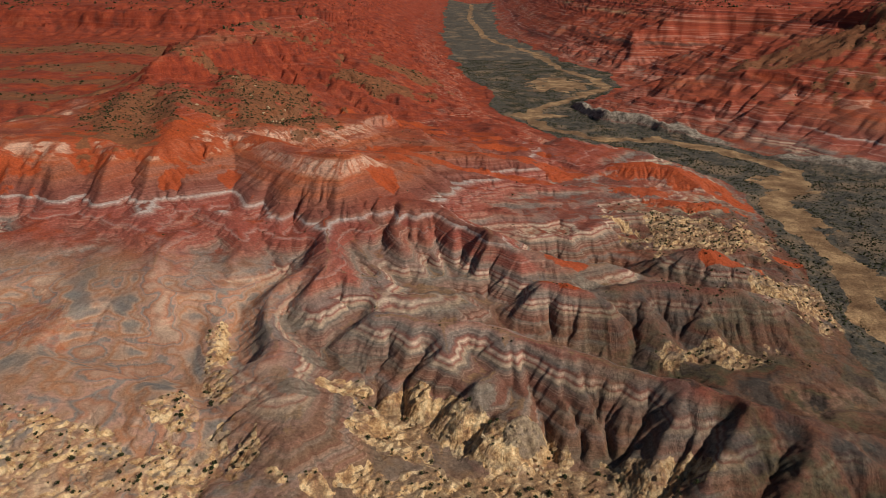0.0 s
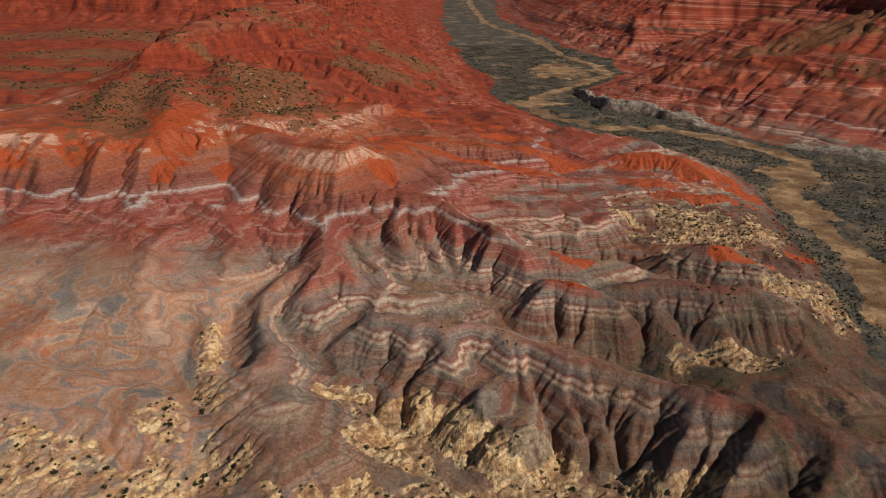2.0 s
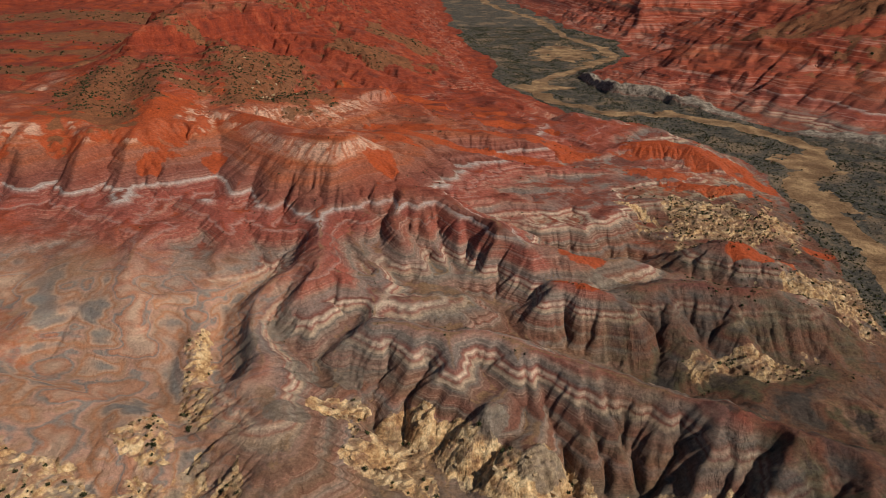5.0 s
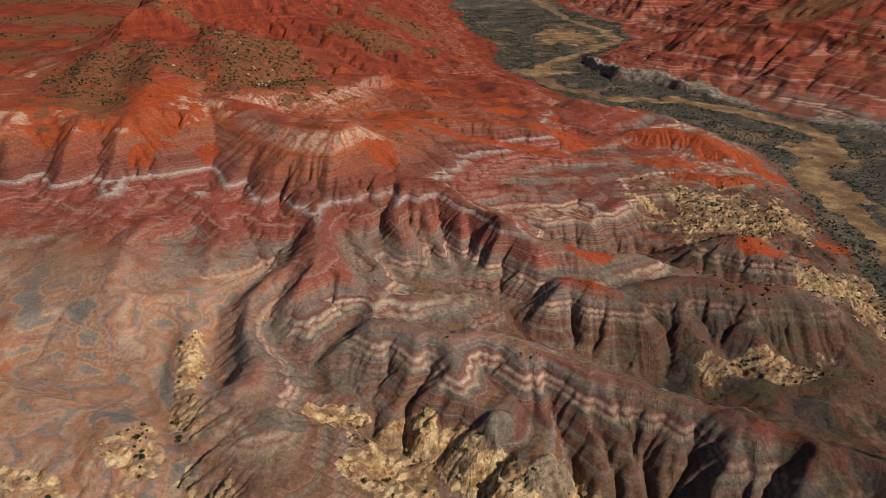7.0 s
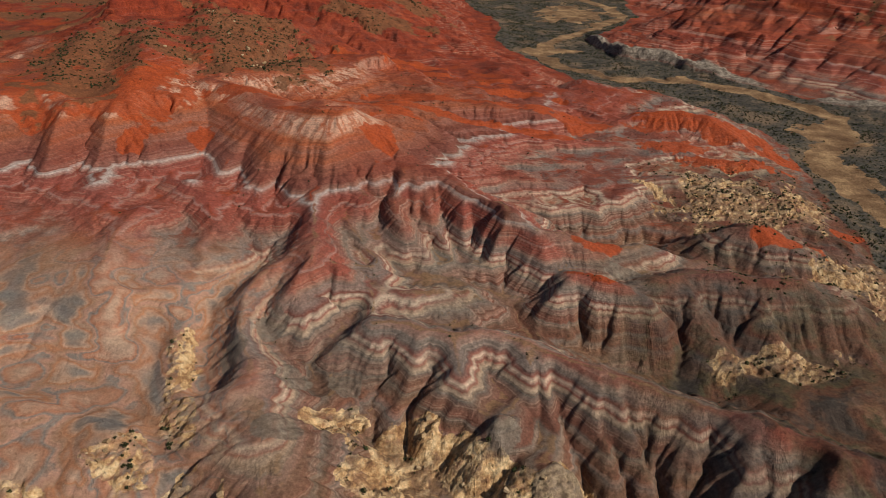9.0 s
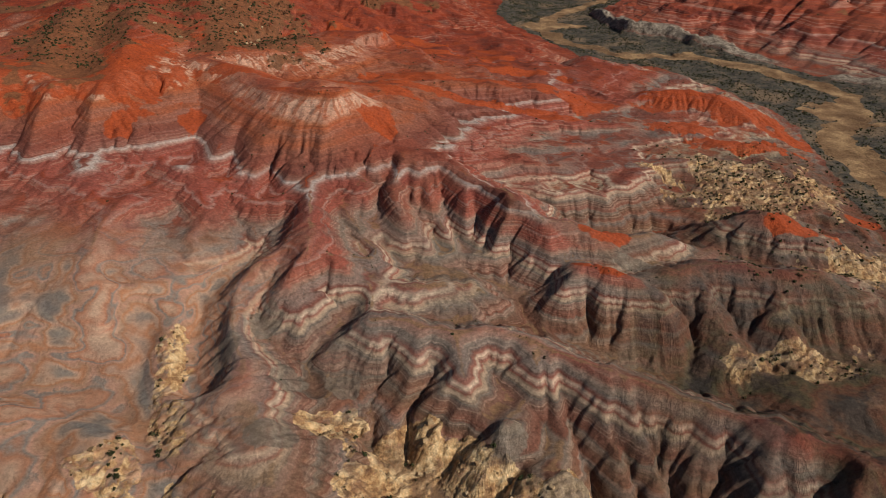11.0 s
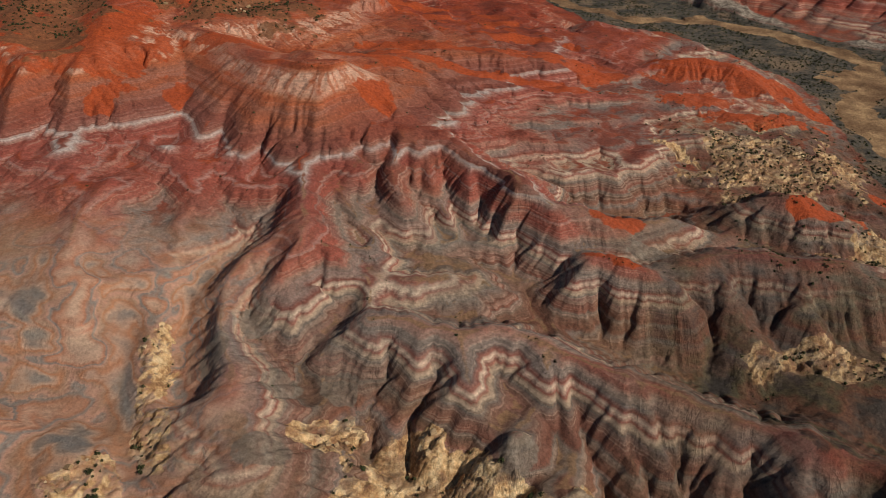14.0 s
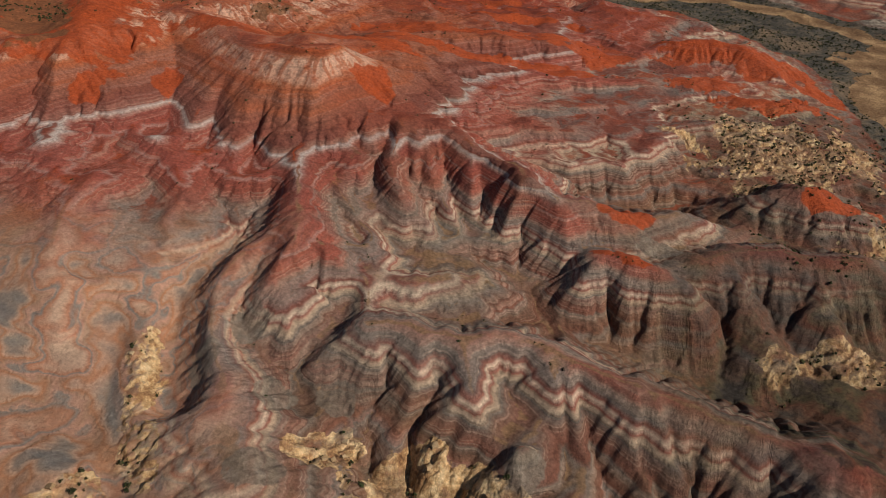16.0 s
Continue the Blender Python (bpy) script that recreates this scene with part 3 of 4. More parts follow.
MZ = MZ + YELLOW * (STEP * 0.9 * (smooth(0.30, 0.62, part_up) - part_up) + 0.16 * fbm(MX, MY, 2.6, 3, 143)) * smooth(500, 420, MY)
ledge = (MZ + 4.5 * fbm(MX, MY, 40, 3, 145)) / 4.5
ledge_up = ledge - np.floor(ledge)
MZ = MZ + 3.6 * (smooth(0.34, 0.62, ledge_up) - ledge_up) * smooth(44, 56, MZ) * smooth(430, 500, MY) * smooth(0.2, 0.5, STEEP)
buttress = 1 - np.abs(fbm(MX + 10 * fbm(MX, MY, 60, 2, 151), MY, 42, 3, 149)) * 3
MZ = MZ + 2.2 * np.clip(buttress, -0.6, 1) * np.maximum(smooth(520, 640, MY) * smooth(120, 170, MX), smooth(850, 950, MY)) * smooth(0.15, 0.45, STEEP) * smooth(1700, 1200, MY)
MZ = MZ + 0.8 * fbm(MX, MY, 11, 3, 147) * smooth(470, 560, MY) * smooth(0.15, 0.5, STEEP) * smooth(1600, 1000, MY)
BANK = smooth(9, 5, along(MX, MY, BANK_LINE)[0]) * smooth(-6, -4, MZ)
ASH = blobs((14, 184, 6, 4.5), (25, 171, 6.5, 4.2), (-46, 203, 6, 6), (-44, 180, 6, 5), (-56, 228, 4, 6), (-30, 205, 5, 4), (62, 262, 7, 4), (108, 300, 8, 5), (-64, 213, 3, 8))
PLAINS = (1 - BANK) * smooth(-2, 3, inside(MX + 4 * fbm(MX, MY, 30, 3, 95) + smooth(600, 900, MY) * 16 * fbm(MX, MY, 110, 4, 93), MY + 4 * fbm(MX, MY, 30, 3, 97), PLAIN))
RUST = smooth(280, 322, MY + 18 * fbm(MX, MY, 40, 3, 105) + 34 * smooth(-40, -90, MX)) * (1 - YELLOW)
# right side: brown-grey mudstone, with cloud shade at the lower right painted in
DRAB_SHADE = np.maximum(0.75 * smooth(35, 75, MX + 12 * fbm(MX, MY, 40, 3, 101)) * smooth(290, 262, MY + 0.15 * MX) * smooth(198, 212, MY), 0.9 * smooth(62, 86, MX + 10 * fbm(MX, MY, 24, 3, 153)) * smooth(198, 186, MY))
DRAB_SHADE = np.maximum(DRAB_SHADE, 0.45 * smooth(22, 50, MX + 10 * fbm(MX, MY, 30, 3, 157)) * smooth(214, 200, MY))
DRAB_SHADE = np.maximum(DRAB_SHADE, 0.45 * smooth(82, 105, MX) * smooth(395, 370, MY) * smooth(195, 205, MY))
DRAB_SHADE = np.maximum(DRAB_SHADE, 0.95 * blobs((98, 213, 34, 10), (112, 200, 24, 9), (94, 190, 20, 14)))
PALE = smooth(-38, -62, MX + 8 * fbm(MX, MY, 40, 3, 103)) * smooth(285, 240, MY + 10 * fbm(MX, MY, 30, 3, 107)) * (1 - 0.5 * smooth(-75, -60, MX))
SAND = smooth(9, 5, along(MX + 5 * fbm(MX, MY, 45, 3, 5), MY + 5 * fbm(MX, MY, 45, 3, 9), WASH)[0] * (1 + 0.5 * fbm(MX, MY, 25, 3, 99)))
SAND = np.maximum(SAND, blobs((236, 462, 18, 22), (216, 395, 9, 34), (204, 310, 8, 30), (96, 700, 26, 14), (150, 900, 40, 60)) * PLAINS)


slope_y, slope_x = np.gradient(MZ, GY, GX)
NORMALS = np.stack([-slope_x, -slope_y, np.ones(MZ.shape)], -1)
NORMALS /= np.linalg.norm(NORMALS, axis=-1, keepdims=True)
COORDS = np.arange(MX.size).reshape(MX.shape)
PILE = MZ + dip(MX, MY) + 0.5 * fbm(MX, MY, 60, 2, 63)
FIELDS = (("bed", PILE), ("orange", ORANGE), ("scrub", SCRUB), ("yellow", YELLOW), ("plain", PLAINS), ("sand", SAND), ("drab", DRAB_SHADE), ("pale", PALE), ("rust", RUST), ("bank", BANK), ("ash", ASH), ("rill", RILL), ("steep", smooth(0.12, 0.5, STEEP) * CALM))


def land(name, faces, material, Z=None):
    """The cells of the land for which faces is true, as one mesh, with the normals of the whole."""
    Z = MZ if Z is None else Z
    cells = np.stack([COORDS[:-1, :-1], COORDS[:-1, 1:], COORDS[1:, 1:], COORDS[1:, :-1]], -1)[faces]
    used, quads = np.unique(cells, return_inverse=True)
    quads = quads.reshape(-1, 4).astype(np.int32)
    mesh = bpy.data.meshes.new(name)
    mesh.vertices.add(len(used))
    mesh.vertices.foreach_set("co", np.stack([MX.ravel()[used], MY.ravel()[used], Z.ravel()[used]], -1).ravel())
    mesh.loops.add(quads.size)
    mesh.loops.foreach_set("vertex_index", quads.ravel())
    mesh.polygons.add(len(quads))
    mesh.polygons.foreach_set("loop_start", np.arange(0, quads.size, 4, dtype=np.int32))
    mesh.polygons.foreach_set("use_smooth", np.ones(len(quads), bool))
    mesh.update(calc_edges=True)
    for key, values in FIELDS:
        mesh.attributes.new(key, "FLOAT", "POINT").data.foreach_set("value", values.ravel()[used].astype(np.float32))
    mesh.attributes.new("custom_normal", "FLOAT_VECTOR", "POINT").data.foreach_set("vector", NORMALS.reshape(-1, 3)[used].astype(np.float32).ravel())
    mesh.materials.append(material)
    return new(name, mesh)


# ---- which cells belong to which landform ----
CX, CY = (MX[:-1, :-1] + MX[1:, 1:]) / 2, (MY[:-1, :-1] + MY[1:, 1:]) / 2
CZ = (MZ[:-1, :-1] + MZ[1:, 1:] + MZ[1:, :-1] + MZ[:-1, 1:]) / 4
WOBBLE = fbm(CX, CY, 9, 3, 111)
OWNER = np.zeros(CX.shape, np.int8)
FORMS = []


def near_line(pts, reach):
    return along(CX, CY, [(x, y, 0) for x, y in pts])[0] + 1.5 * WOBBLE < reach


def claim(name, cells, label, category, *beds):
    """beds: the parts from the foot up, as name, label and the height up to which each reaches."""
    FORMS.append((name, label, category, beds))
    OWNER[cells & (OWNER == 0)] = len(FORMS)


claim("butte", (inside(CX, CY, [(-226, 500), (-250, 600), (-245, 800), (-130, 980), (-30, 970), (-30, 870), (-90, 760), (-120, 640), (-160, 590), (-180, 500)]) > 0) & (CZ > 50),
      "red sandstone butte with a pale flat caprock", "butte",
      ("talus", "red rubble slope", 58), ("cliff", "ledged dark red cliff", 69), ("caprock", "pale tan caprock with shrubs", 999))
claim("ridge", near_line([(-38, 226), (-17, 225), (12, 219), (25, 212), (36, 201), (57, 189)], 22) & (CZ > 1.0) & (CY > 180) & (CX < 62) & (CX > -42),
      "banded mudstone ridge with a cream and red stripe", "ridge",
      ("foot", "brown and grey mudstone foot", 7.4), ("cream_bed", "cream and red striped bed", 11.0), ("crest", "grey-brown weathered crest", 999))
claim("ridge", near_line([(66, 187), (86, 172), (98, 165), (120, 160)], 26) & (CZ > 0.5), "dark grey and maroon fins of eroded mudstone", "ridge",
      ("foot", "dark maroon foot", 6.5), ("striped_bed", "pink and cream striped bed", 10.5), ("crest", "dark grey crest", 999))
claim("hill", near_line([(28, 252), (45, 254), (61, 248)], 22) & (CZ > 1.0) & (CY < 266), "grey banded hill with a bright orange cap", "hill",
      ("flank", "fluted grey and brown flank", 8.6), ("cream_bed", "cream and dark red bed", 11.2), ("cap", "bright orange clay cap", 999))
claim("hill", near_line([(77, 262), (85, 245), (110, 245), (126, 252)], 22) & (CZ > -1.0), "low brown and grey mudstone hill with shrubs", "hill",
      ("foot", "tan lower slope", 2.5), ("flank", "brown and dark grey flank", 999))
claim("hill", near_line([(-49, 280), (-44, 262), (-46, 238)], 17) & (CZ > 9.0), "cone-shaped hill of dark red mudstone", "hill",
      ("foot", "grey banded foot", 13.5), ("cone", "smooth red cone", 999))
claim("hill", near_line([(8, 296), (21, 283), (35, 280), (68, 279)], 15) & (CZ > 5.0), "smooth brown and red mudstone hill", "hill",
      ("foot", "grey and cream foot", 11.0), ("summit", "smooth brown summit", 999))
claim("hill", near_line([(-98, 366), (-74, 370), (-48, 361), (-32, 354)], 24) & (CZ > 29.0) & (CY > 335), "orange dome with pale peach streaked slopes", "hill",
      ("slope", "orange lower slope", 34.0), ("pale_bed", "pale peach streaked bed", 40.5), ("top", "orange top", 999))
claim("hill", near_line([(100, 416), (131, 428), (165, 415), (174, 400)], 24) & (CZ > 2.0), "bright orange clay hill beside the river plain", "hill")
claim("hill", near_line([(106, 295), (131, 294), (142, 287)], 15) & (CZ > 0.0), "small dark red hill with a pale foot", "hill")
claim("spur", near_line([(-60, 256), (-65, 233), (-56, 201), (-46, 172), (-47, 158)], 11) & (CZ > 6.5), "pink and grey spur beside the narrow canyon", "spur",
      ("flank", "grey creased flank", 10.5), ("crest", "pink and cream crest", 999))
claim("mesa", (CX > 330) & (CY < 1000) & (CZ > 62), "dark red mesa with shrubs on its top", "mesa",
      ("slope", "red slope with shrubs", 78), ("cliff", "dark cliff", 93), ("top", "flat top with dark trees", 999))
claim("mesa", (CX > 60) & (CY >= 1000) & (CZ > 30), "red cliffs of a far mesa in deep shade", "mesa",
      ("slope", "pale banded lower slope", 40), ("cliff", "sheer red cliff", 73), ("top", "flat top", 999))
claim("escarpment", (CX < 60) & (CY > 880) & (CZ > 58), "long wall of red sandstone across the distance", "cliff",
      ("slope", "red rubble slope", 64), ("wall", "sheer red wall", 83), ("top", "plateau with dark trees", 999))
claim("dry_riverbed", (along(CX, CY, WASH)[0] < 9) & (CZ < 3) & (CX > 60) & (CY < 1300), "sandy tan bed of a dry winding river", "riverbed")
# ---- materials ----
class Nodes:
    """Short hands for building one material."""

    def __init__(self, name):
        self.material = bpy.data.materials.new(name)
        self.material.use_nodes = True
        self.tree = self.material.node_tree
        self.shader = self.tree.nodes["Principled BSDF"]

    def add(self, kind, **values):
        node = self.tree.nodes.new(kind)
        for key, value in values.items():
            if key == "operation":
                node.operation = value
            elif key == "blend_type":
                node.blend_type = value
            elif key == "attribute_name":
                node.attribute_name = value
        return node

    def feed(self, socket, value):
        if isinstance(value, bpy.types.NodeSocket):
            self.tree.links.new(value, socket)
        else:
            socket.default_value = value

    def math(self, operation, a, b=0.0, c=0.0, clamp=False):
        node = self.add("ShaderNodeMath", operation=operation)
        node.use_clamp = clamp
        for socket, value in zip(node.inputs, (a, b, c)):
            self.feed(socket, value)
        return node.outputs[0]

    def mix(self, factor, a, b, blend_type="MIX"):
        node = self.add("ShaderNodeMix", blend_type=blend_type)
        node.data_type = "RGBA"
        self.feed(node.inputs[0], factor)
        self.feed(node.inputs[6], a if isinstance(a, bpy.types.NodeSocket) else (*a, 1))
        self.feed(node.inputs[7], b if isinstance(b, bpy.types.NodeSocket) else (*b, 1))
        return node.outputs[2]

    def noise(self, vector, scale, detail=4.0, rough=0.55):
        node = self.add("ShaderNodeTexNoise")
        self.feed(node.inputs["Vector"], vector)
        node.inputs["Scale"].default_value, node.inputs["Detail"].default_value, node.inputs["Roughness"].default_value = scale, detail, rough
        return node.outputs["Fac"]

    def ramp(self, factor, stops, mode="LINEAR"):
        node = self.add("ShaderNodeValToRGB")
        node.color_ramp.interpolation = mode
        e = node.color_ramp.elements
        while len(e) < len(stops):
            e.new(0.5)
        for k, (place, colour) in enumerate(stops):
            e[k].position = place
        for k, (place, colour) in enumerate(stops):
            e[k].color = (*colour, 1) if len(colour) == 3 else colour
        self.feed(node.inputs[0], factor)
        return node.outputs[0]

    def attribute(self, name):
        return self.add("ShaderNodeAttribute", attribute_name=name).outputs["Fac"]

    def step(self, value, lo, hi):
        node = self.add("ShaderNodeMapRange")
        node.interpolation_type = "SMOOTHSTEP"
        for socket, v in zip(node.inputs, (value, lo, hi, 0.0, 1.0)):
            self.feed(socket, v)
        return node.outputs[0]

    def bump(self, heights, strength, distance):
        node = self.add("ShaderNodeBump")
        node.inputs["Strength"].default_value, node.inputs["Distance"].default_value = strength, distance
        self.feed(node.inputs["Height"], heights)
        self.feed(self.shader.inputs["Normal"], node.outputs[0])

    def finish(self, colour, rough):
        self.feed(self.shader.inputs["Base Color"], colour)
        self.feed(self.shader.inputs["Roughness"], rough)
        self.shader.inputs["Specular IOR Level"].default_value = 0.15
        return self.material


ORANGE_SOIL, PINK, DUST = (0.42, 0.075, 0.02), (0.42, 0.21, 0.16), (0.29, 0.17, 0.09)


def badlands():
    n = Nodes("banded_mudstone")
    geo = n.add("ShaderNodeNewGeometry")
    place = geo.outputs["Position"]
    split = n.add("ShaderNodeSeparateXYZ")
    n.feed(split.inputs[0], place)
    up = n.add("ShaderNodeSeparateXYZ")
    n.feed(up.inputs[0], geo.outputs["Normal"])
    # height in the pile of beds
    s = n.attribute("bed")
    even = s
    s = n.math("ADD", s, n.math("MULTIPLY_ADD", n.noise(place, 0.16, 3), 0.7, -0.35))
    s = n.math("ADD", s, n.math("MULTIPLY_ADD", n.noise(place, 0.9, 5, 0.7), 0.5, -0.25))
    low = n.math("DIVIDE", n.math("ADD", s, 12.0), 40.0, clamp=True)
    beds = [(-12, (0.20, 0.13, 0.08)), (-5, (0.22, 0.13, 0.085)), (-3.0, (0.16, 0.12, 0.085)), (-1.0, (0.24, 0.13, 0.08)), (0.6, (0.20, 0.105, 0.07)), (1.6, (0.20, 0.165, 0.14)), (2.4, (0.23, 0.10, 0.065)), (4.0, (0.19, 0.115, 0.08)), (4.8, (0.22, 0.17, 0.135)), (5.3, (0.23, 0.095, 0.065)),
            (7.2, (0.20, 0.11, 0.08)), (8.2, (0.19, 0.155, 0.13)), (8.7, (0.42, 0.32, 0.23)), (9.3, (0.48, 0.345, 0.24)), (9.6, (0.27, 0.08, 0.06)), (10.0, (0.40, 0.26, 0.20)), (10.5, (0.64, 0.50, 0.37)), (10.9, (0.46, 0.30, 0.23)), (11.2, (0.26, 0.09, 0.065)), (12.0, (0.20, 0.16, 0.14)), (13.0, (0.27, 0.20, 0.165)),
            (13.5, (0.36, 0.22, 0.165)), (13.9, (0.31, 0.13, 0.095)), (14.8, (0.34, 0.10, 0.07)), (16.6, (0.30, 0.08, 0.055)), (17.0, (0.44, 0.24, 0.20)), (17.3, (0.33, 0.085, 0.06)), (19.0, (0.28, 0.08, 0.06)), (19.6, (0.36, 0.18, 0.15)), (20.2, (0.50, 0.42, 0.38)), (20.6, (0.46, 0.36, 0.32)), (20.9, (0.22, 0.075, 0.055))]
    lower_beds = n.ramp(low, [((h + 12) / 40, c) for h, c in beds])
    high = n.math("DIVIDE", n.math("ADD", s, -24.0), 60.0, clamp=True)
    beds = [(24, (0.23, 0.075, 0.05)), (26.5, (0.27, 0.10, 0.065)), (28, (0.33, 0.10, 0.05)), (31, (0.30, 0.115, 0.07)), (33, (0.40, 0.11, 0.045)), (33.8, (0.44, 0.17, 0.09)), (34.8, (0.56, 0.30, 0.20)), (39.6, (0.62, 0.38, 0.27)), (41.0, (0.46, 0.15, 0.065)), (42, (0.40, 0.075, 0.022)), (47, (0.34, 0.065, 0.025)), (51, (0.30, 0.06, 0.03)), (56, (0.34, 0.07, 0.03)),
            (60, (0.24, 0.045, 0.025)), (65, (0.33, 0.065, 0.03)), (67, (0.22, 0.045, 0.025)), (69, (0.36, 0.15, 0.08)), (71, (0.42, 0.27, 0.15)), (74, (0.30, 0.12, 0.06)), (80, (0.28, 0.055, 0.03)), (84, (0.32, 0.06, 0.03))]
    upper_beds = n.ramp(high, [((h - 24) / 60, c) for h, c in beds])
    colour = n.mix(n.step(s, 22.5, 25.0), lower_beds, upper_beds)
    thin = n.add("ShaderNodeCombineXYZ")
    n.feed(thin.inputs[0], n.math("MULTIPLY", split.outputs[0], 0.012))
    n.feed(thin.inputs[1], n.math("MULTIPLY", split.outputs[1], 0.012))
    n.feed(thin.inputs[2], n.math("MULTIPLY", n.math("MULTIPLY_ADD", n.math("SUBTRACT", s, even), 0.4, even), 0.9))
    thin_place = thin.outputs[0]
    streak = n.math("MULTIPLY", n.step(n.attribute("rill"), -0.1, 0.9), n.math("MULTIPLY", n.step(s, 30.5, 33.5), n.step(s, 43.0, 40.0)))
    colour = n.mix(n.math("MULTIPLY", streak, 0.75), colour, (0.40, 0.12, 0.055))
    bench_soil = n.math("MULTIPLY", n.step(up.outputs[2], 0.87, 0.955), n.math("MULTIPLY", n.step(s, 30.0, 33.0), n.step(s, 50.0, 44.0)))
    colour = n.mix(n.math("MULTIPLY", bench_soil, 0.85), colour, n.ramp(n.noise(place, 0.06, 5), [(0.35, (0.27, 0.07, 0.035)), (0.5, (0.36, 0.085, 0.032)), (0.66, (0.42, 0.15, 0.08))]))
    # beds that fade out along the slope
    faded = n.step(n.noise(place, 0.028, 3), 0.50, 0.40)
    colour = n.mix(n.math("MULTIPLY", faded, 0.35), colour, n.mix(n.attribute("rust"), (0.26, 0.155, 0.09), (0.31, 0.07, 0.038)))
    grey = n.math("MULTIPLY", n.step(n.noise(place, 0.045, 3), 0.52, 0.60), n.math("MULTIPLY_ADD", n.attribute("rust"), -0.36, 0.4))
    colour = n.mix(grey, colour, (0.20, 0.17, 0.14))
    beyond = n.math("MULTIPLY", n.step(split.outputs[1], 500.0, 640.0), n.step(n.noise(place, 0.012, 4), 0.30, 0.46))
    colour = n.mix(n.math("MULTIPLY", beyond, 0.85), colour, n.ramp(n.noise(thin_place, 0.16, 3, 0.55), [(0.34, (0.09, 0.026, 0.02)), (0.42, (0.20, 0.034, 0.02)), (0.47, (0.30, 0.06, 0.03)), (0.50, (0.42, 0.20, 0.15)), (0.515, (0.26, 0.045, 0.025)), (0.56, (0.34, 0.075, 0.035)), (0.60, (0.19, 0.04, 0.026)), (0.66, (0.30, 0.055, 0.025))]))
    # thin beds within the thick ones
    tone = n.noise(thin.outputs[0], 1.0, 3, 0.6)
    east = n.step(split.outputs[0], 40.0, 140.0)
    plain_wall = n.math("MULTIPLY", n.step(split.outputs[1], 430.0, 520.0), n.math("SUBTRACT", 1.0, east))
    joints = n.add("ShaderNodeCombineXYZ")
    n.feed(joints.inputs[0], n.math("MULTIPLY", split.outputs[0], 0.09))
    n.feed(joints.inputs[1], n.math("MULTIPLY", split.outputs[1], 0.09))
    n.feed(joints.inputs[2], n.math("MULTIPLY", s, 0.035))
    wall = n.ramp(n.noise(joints.outputs[0], 1.0, 5, 0.6), [(0.30, (0.10, 0.024, 0.016)), (0.45, (0.21, 0.036, 0.018)), (0.58, (0.28, 0.048, 0.02)), (0.70, (0.36, 0.085, 0.04))])
    colour = n.mix(n.math("MULTIPLY", plain_wall, n.math("MULTIPLY_ADD", n.step(s, 70.5, 74.0), n.math("MULTIPLY", n.step(split.outputs[1], 1000.0, 900.0), -0.7), 0.88)), colour, wall)
    strength = n.math("MULTIPLY_ADD", n.step(split.outputs[1], 460.0, 540.0), -0.75, 1.0)
    colour = n.mix(n.math("MULTIPLY", n.step(tone, 0.54, 0.60), n.math("MULTIPLY", strength, 0.26)), colour, PINK)
    colour = n.mix(n.math("MULTIPLY", n.step(tone, 0.45, 0.36), n.math("MULTIPLY", strength, 0.4)), colour, n.mix(1.0, colour, (0.5, 0.5, 0.5), "MULTIPLY"))
    fine = n.add("ShaderNodeCombineXYZ")
    n.feed(fine.inputs[0], n.math("MULTIPLY", split.outputs[0], 0.01))
    n.feed(fine.inputs[1], n.math("MULTIPLY", split.outputs[1], 0.01))
    n.feed(fine.inputs[2], n.math("MULTIPLY", n.math("MULTIPLY_ADD", n.math("SUBTRACT", s, even), 0.5, even), 2.1))
    stripe = n.noise(fine.outputs[0], 1.0, 1, 0.5)
    striped = n.math("MULTIPLY", n.math("MULTIPLY", n.step(s, -7.0, -4.0), n.step(s, 23.0, 20.5)), n.math("MULTIPLY_ADD", n.attribute("drab"), -0.8, 0.7))
    colour = n.mix(n.math("MULTIPLY", n.math("MULTIPLY", n.step(stripe, 0.55, 0.60), striped), n.math("MULTIPLY_ADD", n.step(up.outputs[2], 0.97, 0.86), 0.36, 0.02)), colour, (0.50, 0.36, 0.27))
    colour = n.mix(n.math("MULTIPLY", n.math("MULTIPLY", n.step(stripe, 0.46, 0.40), striped), n.math("MULTIPLY_ADD", n.step(up.outputs[2], 0.97, 0.86), 0.36, 0.02)), colour, (0.19, 0.085, 0.06))
    soft = n.add("ShaderNodeCombineXYZ")
    n.feed(soft.inputs[0], n.math("MULTIPLY", split.outputs[0], 0.055))
    n.feed(soft.inputs[1], n.math("MULTIPLY", split.outputs[1], 0.045))
    n.feed(soft.inputs[2], n.math("MULTIPLY", s, 0.24))
    swirl = n.ramp(n.noise(soft.outputs[0], 1.0, 2, 0.5), [(0.33, (0.23, 0.215, 0.195)), (0.39, (0.30, 0.24, 0.195)), (0.43, (0.52, 0.335, 0.235)), (0.47, (0.46, 0.21, 0.11)), (0.50, (0.41, 0.245, 0.16)), (0.53, (0.52, 0.29, 0.205)), (0.555, (0.26, 0.23, 0.20)), (0.59, (0.46, 0.21, 0.125)), (0.66, (0.56, 0.37, 0.26))])
    colour = n.mix(n.math("MULTIPLY", n.attribute("pale"), n.math("MULTIPLY_ADD", n.step(n.noise(place, 0.05, 4), 0.40, 0.60), 0.25, 0.7)), colour, swirl)
    # wash of dust on gentle ground
    level_ground = n.math("MULTIPLY", n.step(up.outputs[2], 0.965, 0.995), n.step(n.noise(place, 0.07, 5), 0.36, 0.52))
